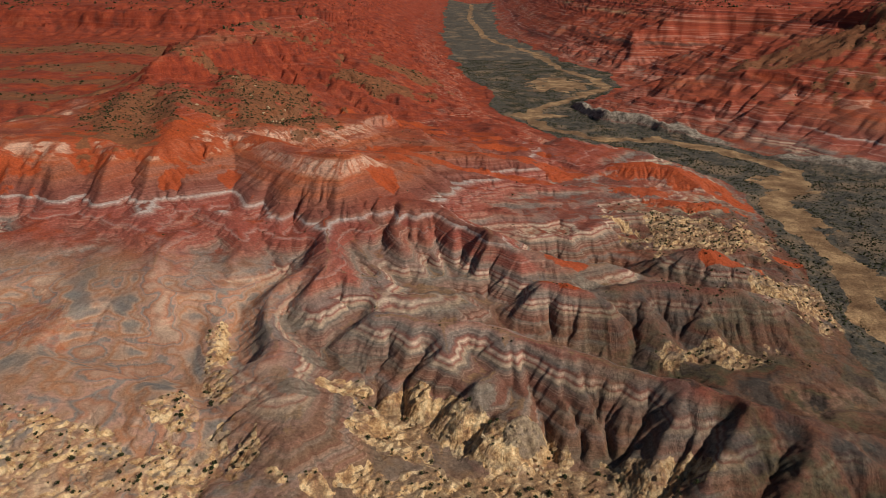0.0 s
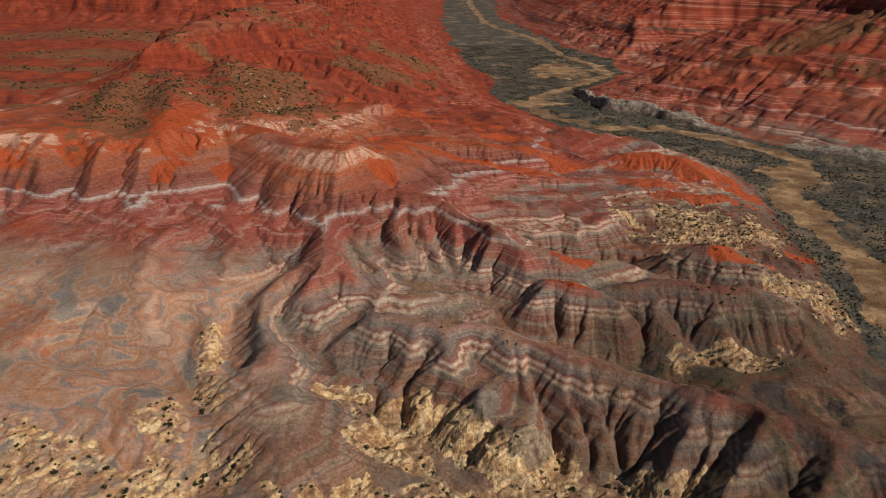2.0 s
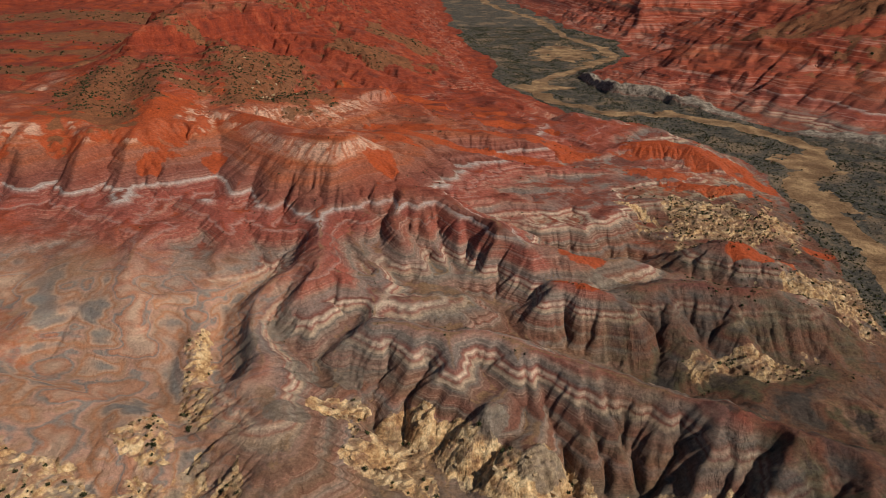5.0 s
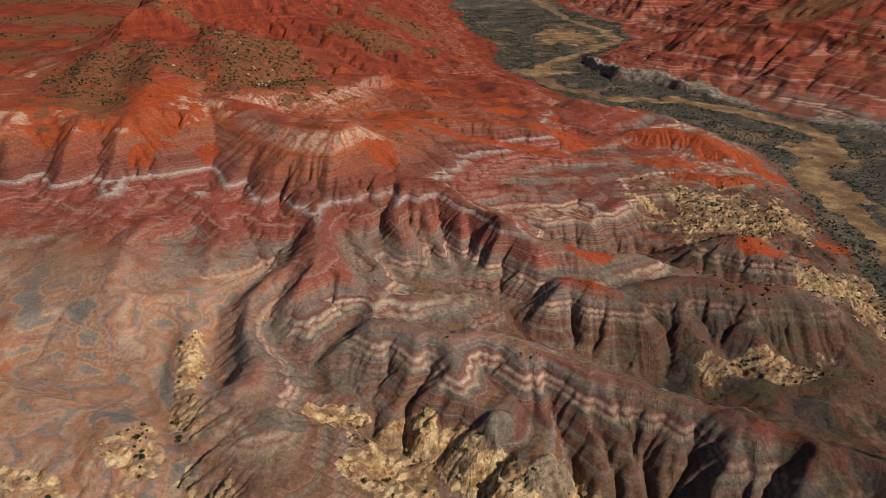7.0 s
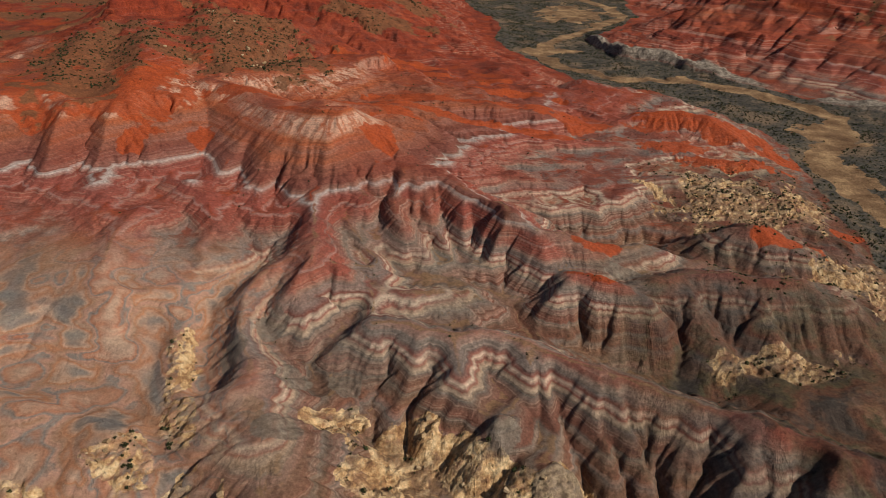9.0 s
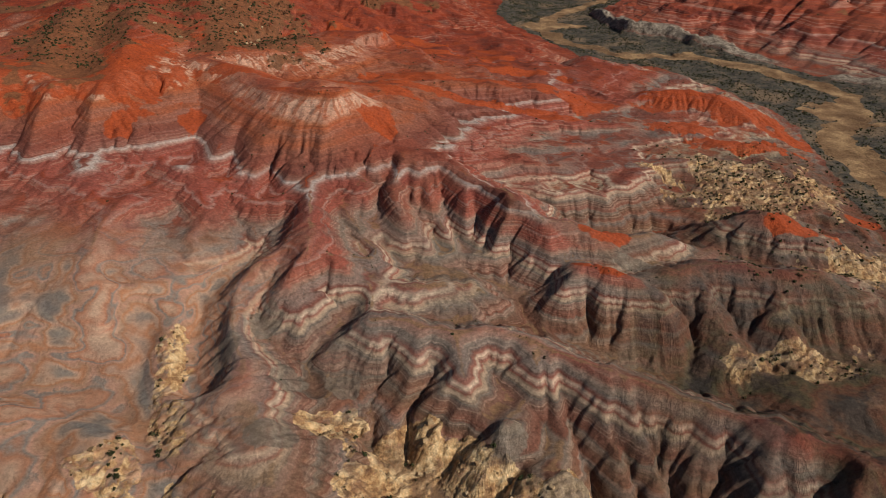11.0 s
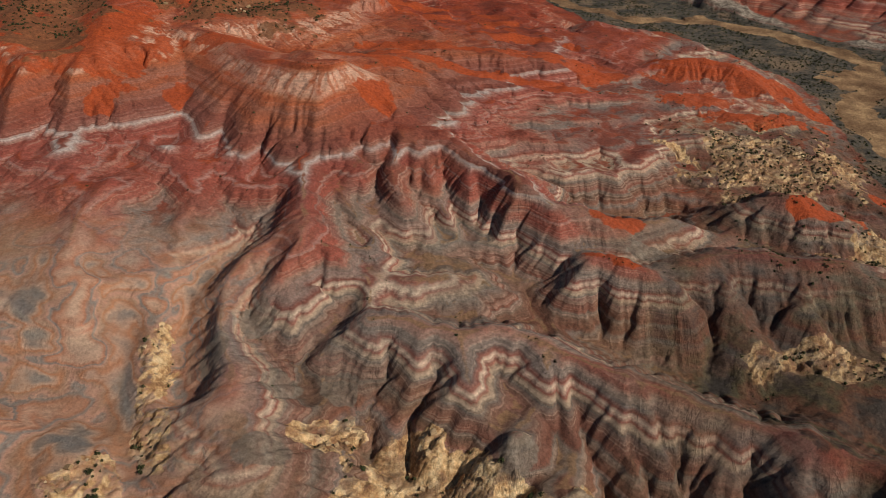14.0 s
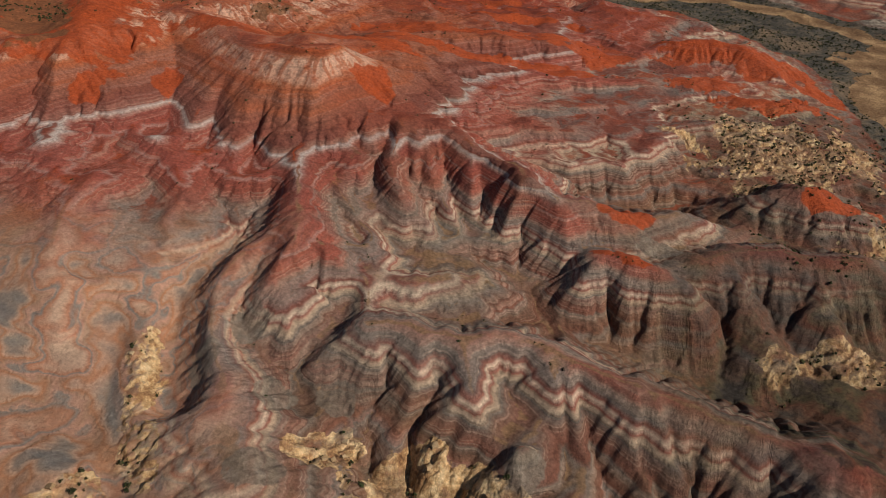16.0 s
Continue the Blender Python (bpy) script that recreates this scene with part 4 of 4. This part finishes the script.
    soil = n.mix(n.attribute("rust"), DUST, n.ramp(n.noise(place, 0.05, 5), [(0.35, (0.16, 0.042, 0.028)), (0.5, (0.26, 0.055, 0.028)), (0.65, (0.39, 0.07, 0.018))]))
    colour = n.mix(n.math("MULTIPLY", level_ground, n.math("MULTIPLY_ADD", n.attribute("pale"), -0.6, 0.75)), colour, soil)
    ragged = n.math("MULTIPLY_ADD", n.noise(place, 0.3, 6, 0.65), 1.2, -0.6)
    mask = lambda key, lo=0.40, hi=0.62: n.step(n.math("ADD", n.attribute(key), ragged), lo, hi)
    colour = n.mix(n.math("MULTIPLY", mask("yellow"), n.math("MULTIPLY_ADD", n.math("MULTIPLY", n.step(n.noise(place, 0.11, 5, 0.7), 0.36, 0.52), n.step(up.outputs[2], 0.985, 0.86)), 0.72, 0.24)), colour, n.ramp(n.noise(place, 0.25, 6, 0.7), [(0.34, (0.22, 0.11, 0.055)), (0.44, (0.42, 0.245, 0.115)), (0.52, (0.64, 0.43, 0.22)), (0.62, (0.80, 0.60, 0.35))]))
    # dark mudstone tones, made darker still to hold the painted cloud shade
    drab = n.ramp(n.noise(place, 0.06, 4), [(0.36, (0.032, 0.029, 0.027)), (0.44, (0.075, 0.064, 0.036)), (0.52, (0.12, 0.052, 0.032)), (0.58, (0.085, 0.05, 0.036)), (0.64, (0.046, 0.041, 0.037))])
    colour = n.mix(n.math("MULTIPLY", n.attribute("drab"), n.math("MULTIPLY_ADD", n.attribute("yellow"), -0.5, 0.95)), colour, drab)
    colour = n.mix(n.math("MULTIPLY", mask("ash", 0.3, 0.9), 0.7), colour, n.ramp(n.noise(place, 0.2, 5), [(0.35, (0.13, 0.11, 0.09)), (0.5, (0.20, 0.165, 0.13)), (0.65, (0.27, 0.235, 0.19))]))
    colour = n.mix(n.math("MULTIPLY", mask("orange", 0.20, 1.05), 0.92), colour, n.ramp(n.noise(place, 0.12, 5), [(0.3, (0.36, 0.07, 0.025)), (0.7, ORANGE_SOIL)]))
    colour = n.mix(n.math("MULTIPLY", mask("scrub", 0.2, 1.0), 0.85), colour, n.ramp(n.noise(place, 0.3, 5), [(0.3, (0.13, 0.07, 0.035)), (0.7, (0.26, 0.105, 0.048))]))
    colour = n.mix(mask("plain"), colour, n.ramp(n.noise(place, 0.22, 6, 0.7), [(0.35, (0.045, 0.042, 0.038)), (0.52, (0.095, 0.085, 0.068)), (0.68, (0.17, 0.125, 0.08)), (0.78, (0.24, 0.15, 0.085))]))
    colour = n.mix(n.math("MULTIPLY", mask("plain"), n.math("MULTIPLY", n.step(n.noise(place, 0.028, 5, 0.65), 0.50, 0.62), 0.75)), colour, (0.24, 0.165, 0.105))
    colour = n.mix(n.attribute("bank"), colour, n.ramp(n.noise(place, 0.3, 5), [(0.32, (0.10, 0.08, 0.065)), (0.5, (0.26, 0.215, 0.17)), (0.68, (0.42, 0.36, 0.29))]))
    colour = n.mix(mask("sand"), colour, n.ramp(n.noise(place, 0.08, 5), [(0.3, (0.15, 0.085, 0.045)), (0.5, (0.25, 0.15, 0.08)), (0.66, (0.44, 0.285, 0.15))]))
    grain = n.noise(place, 0.9, 9, 0.8)
    colour = n.mix(n.math("MULTIPLY_ADD", n.attribute("pale"), -0.3, 0.72), colour, n.ramp(grain, [(0.3, (0.25, 0.23, 0.22)), (0.5, (0.93, 0.93, 0.93)), (0.7, (1.75, 1.72, 1.68))]), "MULTIPLY")
    runnel = n.add("ShaderNodeCombineXYZ")
    n.feed(runnel.inputs[0], n.math("MULTIPLY", n.attribute("rill"), 1.5))
    n.feed(runnel.inputs[1], n.math("MULTIPLY", split.outputs[0], 0.05))
    n.feed(runnel.inputs[2], n.math("MULTIPLY", split.outputs[1], 0.05))
    crease = n.math("MULTIPLY", n.math("ABSOLUTE", n.math("ADD", n.noise(runnel.outputs[0], 1.0, 2, 0.6), -0.5)), n.attribute("steep"))
    n.bump(n.math("ADD", n.math("MULTIPLY", grain, 0.6), n.math("ADD", n.math("MULTIPLY", n.noise(place, 0.35, 6, 0.65), 1.0), n.math("MULTIPLY", crease, 0.9))), 0.9, 0.9)
    return n.finish(colour, 0.95)


MUDSTONE = badlands()
# ---- the ground sheet runs on beneath the landforms that stand on it ----
hidden = np.zeros(MX.shape, bool)
hidden[1:-1, 1:-1] = (OWNER[:-1, :-1] > 0) & (OWNER[:-1, :-1] == OWNER[1:, 1:]) & (OWNER[:-1, :-1] == OWNER[1:, :-1]) & (OWNER[:-1, :-1] == OWNER[:-1, 1:])
ground = tagged(land("ground", np.ones(CX.shape, bool), MUDSTONE, MZ - 1.5 * hidden), "banded red, grey and cream badlands of eroded mudstone", "ground", kind="structure")
BED = CZ + dip(CX, CY)


def one_cap(depth, rank):
    """Leaves only the largest unbroken patch of the uppermost bed; lesser patches join the bed below."""
    rest, largest = depth == rank, None
    whole = rest.copy()
    while rest.any():
        patch = np.zeros(rest.shape, bool)
        patch.flat[np.flatnonzero(rest)[0]] = True
        count = 0
        while patch.sum() != count:
            count = patch.sum()
            for _ in range(4):
                grown = patch.copy()
                grown[1:] |= patch[:-1]
                grown[:-1] |= patch[1:]
                grown[:, 1:] |= patch[:, :-1]
                grown[:, :-1] |= patch[:, 1:]
                patch = grown & rest
        rest &= ~patch
        if largest is None or count > largest.sum():
            largest = patch
    if largest is not None and rank > 0:
        depth[whole & ~largest] = rank - 1


for number, (name, label, category, beds) in enumerate(FORMS, 1):
    cells = OWNER == number
    if not beds:
        tagged(land(name, cells, MUDSTONE), label, category, kind="structure" if name == "dry_riverbed" else "")
        continue
    thing = new(name)
    thing.location = (float(CX[cells].mean()), float(CY[cells].mean()), float(CZ[cells].min()))
    tagged(thing, label, category)
    tops = [top for _, _, top in beds]
    depth = np.where(cells, np.searchsorted(tops, BED, side="right"), -1)
    rows, columns = np.flatnonzero(cells.any(1)), np.flatnonzero(cells.any(0))
    one_cap(depth[rows[0]:rows[-1] + 1, columns[0]:columns[-1] + 1], len(beds) - 1)
    for rank, (part_name, part_label, top) in enumerate(beds):
        layer = depth == rank
        if layer.any():
            piece = tagged(land(part_name, layer, MUDSTONE), part_label)
            piece.parent = thing
            piece.matrix_parent_inverse = Matrix.Translation(thing.location).inverted()

# ---- shrubs ----
def foliage_material():
    n = Nodes("dry_foliage")
    info = n.add("ShaderNodeObjectInfo")
    geo = n.add("ShaderNodeNewGeometry")
    mixed = n.math("FRACT", n.math("ADD", info.outputs["Random"], geo.outputs["Random Per Island"]))
    colour = n.ramp(mixed, [(0.0, (0.022, 0.030, 0.012)), (0.5, (0.040, 0.048, 0.018)), (0.8, (0.06, 0.055, 0.025)), (1.0, (0.085, 0.07, 0.035))])
    return n.finish(colour, 0.9)


def wood_material():
    n = Nodes("weathered_wood")
    place = n.add("ShaderNodeNewGeometry").outputs["Position"]
    return n.finish(n.ramp(n.noise(place, 6.0), [(0.3, (0.07, 0.05, 0.035)), (0.7, (0.16, 0.12, 0.09))]), 0.9)


FOLIAGE, WOOD = foliage_material(), wood_material()


def shrub_leaves(rng, count, radius, tall):
    """Many small tilted leaf clumps within an uneven crown: vertices and faces."""
    lobes = [(rng.uniform(-0.45, 0.45) * radius, rng.uniform(-0.45, 0.45) * radius, rng.uniform(0.35, 0.75) * tall, rng.uniform(0.35, 0.6) * radius) for _ in range(5)]
    verts, faces = [], []
    for _ in range(count):
        lx, ly, lz, lr = lobes[rng.randrange(5)]
        way = Vector((rng.gauss(0, 1), rng.gauss(0, 1), rng.gauss(0, 1))).normalized()
        centre = Vector((lx, ly, lz)) + way * lr * rng.uniform(0.6, 1.05)
        centre.z = max(centre.z, 0.05)
        a = Vector((rng.gauss(0, 1), rng.gauss(0, 1), rng.gauss(0, 1))).normalized()
        b = a.cross(way).normalized()
        size = radius * rng.uniform(0.16, 0.34)
        base = len(verts)
        verts += [centre + a * size, centre + b * size * 0.8, centre - a * size, centre - b * size * 0.8, centre + way * size * 0.5]
        faces += [(base + k, base + (k + 1) % 4, base + 4) for k in range(4)]
    return [tuple(v) for v in verts], faces


def mesh_of(name, verts, faces, material):
    mesh = bpy.data.meshes.new(name)
    mesh.from_pydata(verts, [], faces)
    mesh.materials.append(material)
    mesh.update()
    return mesh


def stems(rng, radius, tall):
    """A short fork of tapered stems."""
    verts, faces = [], []
    for k in range(4):
        a = k * 1.57 + rng.uniform(-0.4, 0.4)
        foot, tip = Vector((0, 0, -0.25)), Vector((math.cos(a) * radius * 0.5, math.sin(a) * radius * 0.5, tall * 0.7))
        base = len(verts)
        for place, r in ((foot, 0.06), (tip, 0.02)):
            verts += [tuple(place + Vector((math.cos(c) * r, math.sin(c) * r, 0))) for c in (0, 2.09, 4.19)]
        faces += [(base + c, base + (c + 1) % 3, base + 3 + (c + 1) % 3, base + 3 + c) for c in range(3)]
    return verts, faces


rng = random.Random(11)
SHRUB_KINDS = []
for k in range(6):
    tall = rng.uniform(0.75, 1.15)
    SHRUB_KINDS.append((mesh_of("stems", *stems(rng, 0.8, tall), WOOD), mesh_of("foliage", *shrub_leaves(rng, 46, 0.8, tall), FOLIAGE)))


def land_at(x, y):
    return float(bilinear_graded(np.array([x]), np.array([y]))[0])


def bilinear_graded(x, y, values=None):
    """Height (or another field) of the finished land at places."""
    values = MZ if values is None else values
    i, j = np.clip(np.searchsorted(GX, x) - 1, 0, len(GX) - 2), np.clip(np.searchsorted(GY, y) - 1, 0, len(GY) - 2)
    f, g = (x - GX[i]) / (GX[i + 1] - GX[i]), (y - GY[j]) / (GY[j + 1] - GY[j])
    return (values[j, i] * (1 - f) + values[j, i + 1] * f) * (1 - g) + (values[j + 1, i] * (1 - f) + values[j + 1, i + 1] * f) * g


def scatter(seed, count, x0, x1, y0, y1, chance):
    """Places drawn at random, kept where chance(x, y) is greater than a throw."""
    r = np.random.RandomState(seed)
    x, y = r.uniform(x0, x1, count), r.uniform(y0, y1, count)
    keep = r.rand(count) < chance(x, y)
    return x[keep], y[keep]


def patchy(x, y, size, seed):
    return smooth(-0.15, 0.35, fbm(x, y, size, 3, seed))


def gentle(x, y, most=0.6):
    return smooth(most, most * 0.5, bilinear_graded(x, y, STEEP))


def add_shrub(x, y, size):
    stem, leaves = SHRUB_KINDS[rng.randrange(6)]
    thing = new("shrub")
    thing.matrix_basis = pose(x, y, land_at(x, y), 0, 0, rng.uniform(0, 360)) @ Matrix.Diagonal((size, size, size * rng.uniform(0.8, 1.1), 1))
    for part_name, mesh in (("stems", stem), ("foliage", leaves)):
        new(part_name, mesh).parent = thing
    return tagged(thing, "small dark green desert shrub on pale sandstone", "shrub", "shrubs on the near ledges")


near_x, near_y = scatter(31, 6000, -130, 125, 142, 235, lambda x, y: bilinear_graded(x, y, YELLOW) * (0.3 + 0.7 * patchy(x, y, 14, 121)) * gentle(x, y, 0.9) * 0.6)
order = np.argsort(near_y)
for x, y in list(zip(near_x[order], near_y[order]))[:280]:
    add_shrub(float(x), float(y), rng.choice((0.45, 0.55, 0.7, 0.8, 1.0, 1.3)))
rest_x, rest_y = near_x[order][280:], near_y[order][280:]


def joined_shrubs(name, xs, ys, sizes, label, blades):
    """Shrubs too many to count, as one mesh of small clumps."""
    r = np.random.RandomState(len(xs))
    zs = bilinear_graded(xs, ys)
    count = len(xs) * blades
    centre = np.repeat(np.stack([xs, ys, zs], -1), blades, 0)
    size = np.repeat(sizes, blades)
    way = r.normal(size=(count, 3))
    way[:, 2] = np.abs(way[:, 2])
    way /= np.linalg.norm(way, axis=1, keepdims=True)
    at = centre + way * size[:, None] * np.array([0.75, 0.75, 0.8]) * r.uniform(0.4, 1.0, (count, 1))
    a = r.normal(size=(count, 3))
    a /= np.linalg.norm(a, axis=1, keepdims=True)
    b = np.cross(a, way)
    s = (size * r.uniform(0.3, 0.6, count))[:, None]
    verts = np.stack([at + a * s, at + b * s, at - a * s, at - b * s, at + way * s * 0.6 - [0, 0, 0.1]], 1).reshape(-1, 3)
    faces = (np.arange(count)[:, None, None] * 5 + np.array([[0, 1, 4], [1, 2, 4], [2, 3, 4], [3, 0, 4]])[None]).reshape(-1, 3).astype(np.int32)
    mesh = bpy.data.meshes.new(name)
    mesh.vertices.add(len(verts))
    mesh.vertices.foreach_set("co", verts.ravel())
    mesh.loops.add(faces.size)
    mesh.loops.foreach_set("vertex_index", faces.ravel())
    mesh.polygons.add(len(faces))
    mesh.polygons.foreach_set("loop_start", np.arange(0, faces.size, 3, dtype=np.int32))
    mesh.update(calc_edges=True)
    mesh.materials.append(FOLIAGE)
    return tagged(new(name, mesh), label, "shrubs", kind="stuff")


def field_of(values):
    return lambda x, y: bilinear_graded(x, y, values)


def some(seed, lo, hi, count):
    return np.random.RandomState(seed).uniform(lo, hi, count) ** 1.5


x, y = scatter(32, 9000, 95, 195, 245, 380, lambda x, y: np.maximum(bilinear_graded(x, y, YELLOW), 0.3) * (0.35 + 0.65 * patchy(x, y, 16, 123)) * gentle(x, y, 0.9) * 0.36 * (1 - bilinear_graded(x, y, SAND)))
x, y = np.concatenate([x, rest_x]), np.concatenate([y, rest_y])
joined_shrubs("ledge_shrubs", x, y, some(1, 0.5, 1.0, len(x)), "dark shrubs scattered over pale sandstone ledges", 7)
x, y = scatter(33, 18000, -240, -50, 380, 660, lambda x, y: bilinear_graded(x, y, SCRUB) * 0.26)
joined_shrubs("bench_shrubs", x, y, some(2, 0.6, 1.15, len(x)), "olive juniper shrubs dotted over an orange bench", 7)
x, y = scatter(34, 110000, 20, 340, 230, 1150, lambda x, y: bilinear_graded(x, y, PLAINS) * (0.3 + 0.7 * patchy(x, y, 22, 125)) * (1 - bilinear_graded(x, y, SAND)) * 0.8)
joined_shrubs("plain_shrubs", x, y, some(3, 0.5, 1.1, len(x)), "dense grey-green brush over the river plain", 4)
x, y = scatter(35, 36000, -900, 700, 520, 1300, lambda x, y: bilinear_graded(x, y, SCRUB) * (0.3 + 0.7 * patchy(x, y, 60, 127)) * 0.5)
joined_shrubs("far_shrubs", x, y, some(4, 0.9, 1.7, len(x)), "dark shrubs on far red slopes", 4)
x, y = scatter(36, 40000, -1500, 1500, 640, 1700, lambda x, y: smooth(60, 74, bilinear_graded(x, y)) * gentle(x, y, 0.7) * patchy(x, y, 70, 129) * 0.6)
joined_shrubs("mesa_shrubs", x, y, some(5, 1.3, 2.4, len(x)), "dark trees along the tops of the mesas", 4)
x, y = scatter(38, 3000, -60, 140, 196, 262, lambda x, y: patchy(x, y, 18, 133) * gentle(x, y, 0.5) * (0.15 + 0.35 * bilinear_graded(x, y, DRAB_SHADE)))
joined_shrubs("gully_shrubs", x, y, some(7, 0.4, 0.85, len(x)), "small dark shrubs along the gullies between hills", 5)
x, y = scatter(37, 5000, -130, 170, 280, 520, lambda x, y: patchy(x, y, 30, 131) * gentle(x, y) * 0.25)
joined_shrubs("slope_shrubs", x, y, some(6, 0.4, 0.9, len(x)), "sparse small shrubs on red and orange slopes", 5)


# ---- boulders ----
def stone_material():
    n = Nodes("sandstone_block")
    info = n.add("ShaderNodeObjectInfo")
    place = n.add("ShaderNodeNewGeometry").outputs["Position"]
    colour = n.ramp(info.outputs["Random"], [(0.0, (0.33, 0.22, 0.12)), (0.5, (0.46, 0.33, 0.19)), (1.0, (0.58, 0.45, 0.29))])
    grain = n.noise(place, 3.0, 6, 0.7)
    colour = n.mix(0.7, colour, n.ramp(grain, [(0.3, (0.5, 0.47, 0.44)), (0.7, (1.25, 1.22, 1.2))]), "MULTIPLY")
    n.bump(grain, 0.6, 0.2)
    return n.finish(colour, 0.95)


STONE = stone_material()


def block(seed):
    """An angular block with broken corners."""
    r = random.Random(seed)
    bm = bmesh.new()
    for sx in (-1, 1):
        for sy in (-1, 1):
            for sz in (-1, 1):
                corner = Vector((sx * r.uniform(0.7, 1.1), sy * r.uniform(0.5, 0.9), sz * r.uniform(0.4, 0.7)))
                for axis in range(3):
                    p = corner.copy()
                    p[axis] *= r.uniform(0.65, 0.9)
                    bm.verts.new(p)
    hull = bmesh.ops.convex_hull(bm, input=bm.verts)
    loose = [v for v in bm.verts if not v.link_faces]
    bmesh.ops.delete(bm, geom=loose, context="VERTS")
    mesh = bpy.data.meshes.new("boulder")
    bm.to_mesh(mesh)
    bm.free()
    mesh.materials.append(STONE)
    return mesh


BLOCKS = [block(k) for k in range(8)]
bx, by = scatter(41, 5000, -125, 60, 142, 240, lambda x, y: bilinear_graded(x, y, YELLOW) * patchy(x, y, 9, 161) * 0.30)
for x, y in list(zip(bx, by))[:150]:
    size = rng.choice((0.25, 0.3, 0.4, 0.5, 0.6, 0.8))
    thing = new("boulder", BLOCKS[rng.randrange(8)])
    thing.matrix_basis = pose(float(x), float(y), land_at(float(x), float(y)) + 0.15 * size, rng.uniform(-20, 20), rng.uniform(-20, 20), rng.uniform(0, 360)) @ Matrix.Diagonal((size, size, size, 1))
    tagged(thing, "angular block of cream sandstone fallen from a ledge", "boulder", "boulders below the ledges")


# pale boulders that lie on the shrubby bench of the butte
bx, by = scatter(43, 400, -165, -90, 430, 540, lambda x, y: bilinear_graded(x, y, SCRUB) * 0.25)
for x, y in list(zip(bx, by))[:18]:
    size = rng.choice((0.5, 0.7, 0.9, 1.1))
    thing = new("boulder", BLOCKS[rng.randrange(8)])
    thing.matrix_basis = pose(float(x), float(y), land_at(float(x), float(y)) + 0.2 * size, rng.uniform(-25, 25), rng.uniform(-25, 25), rng.uniform(0, 360)) @ Matrix.Diagonal((size, size, size, 1))
    tagged(thing, "pale boulder among shrubs on an orange slope", "boulder", "boulders on the bench")
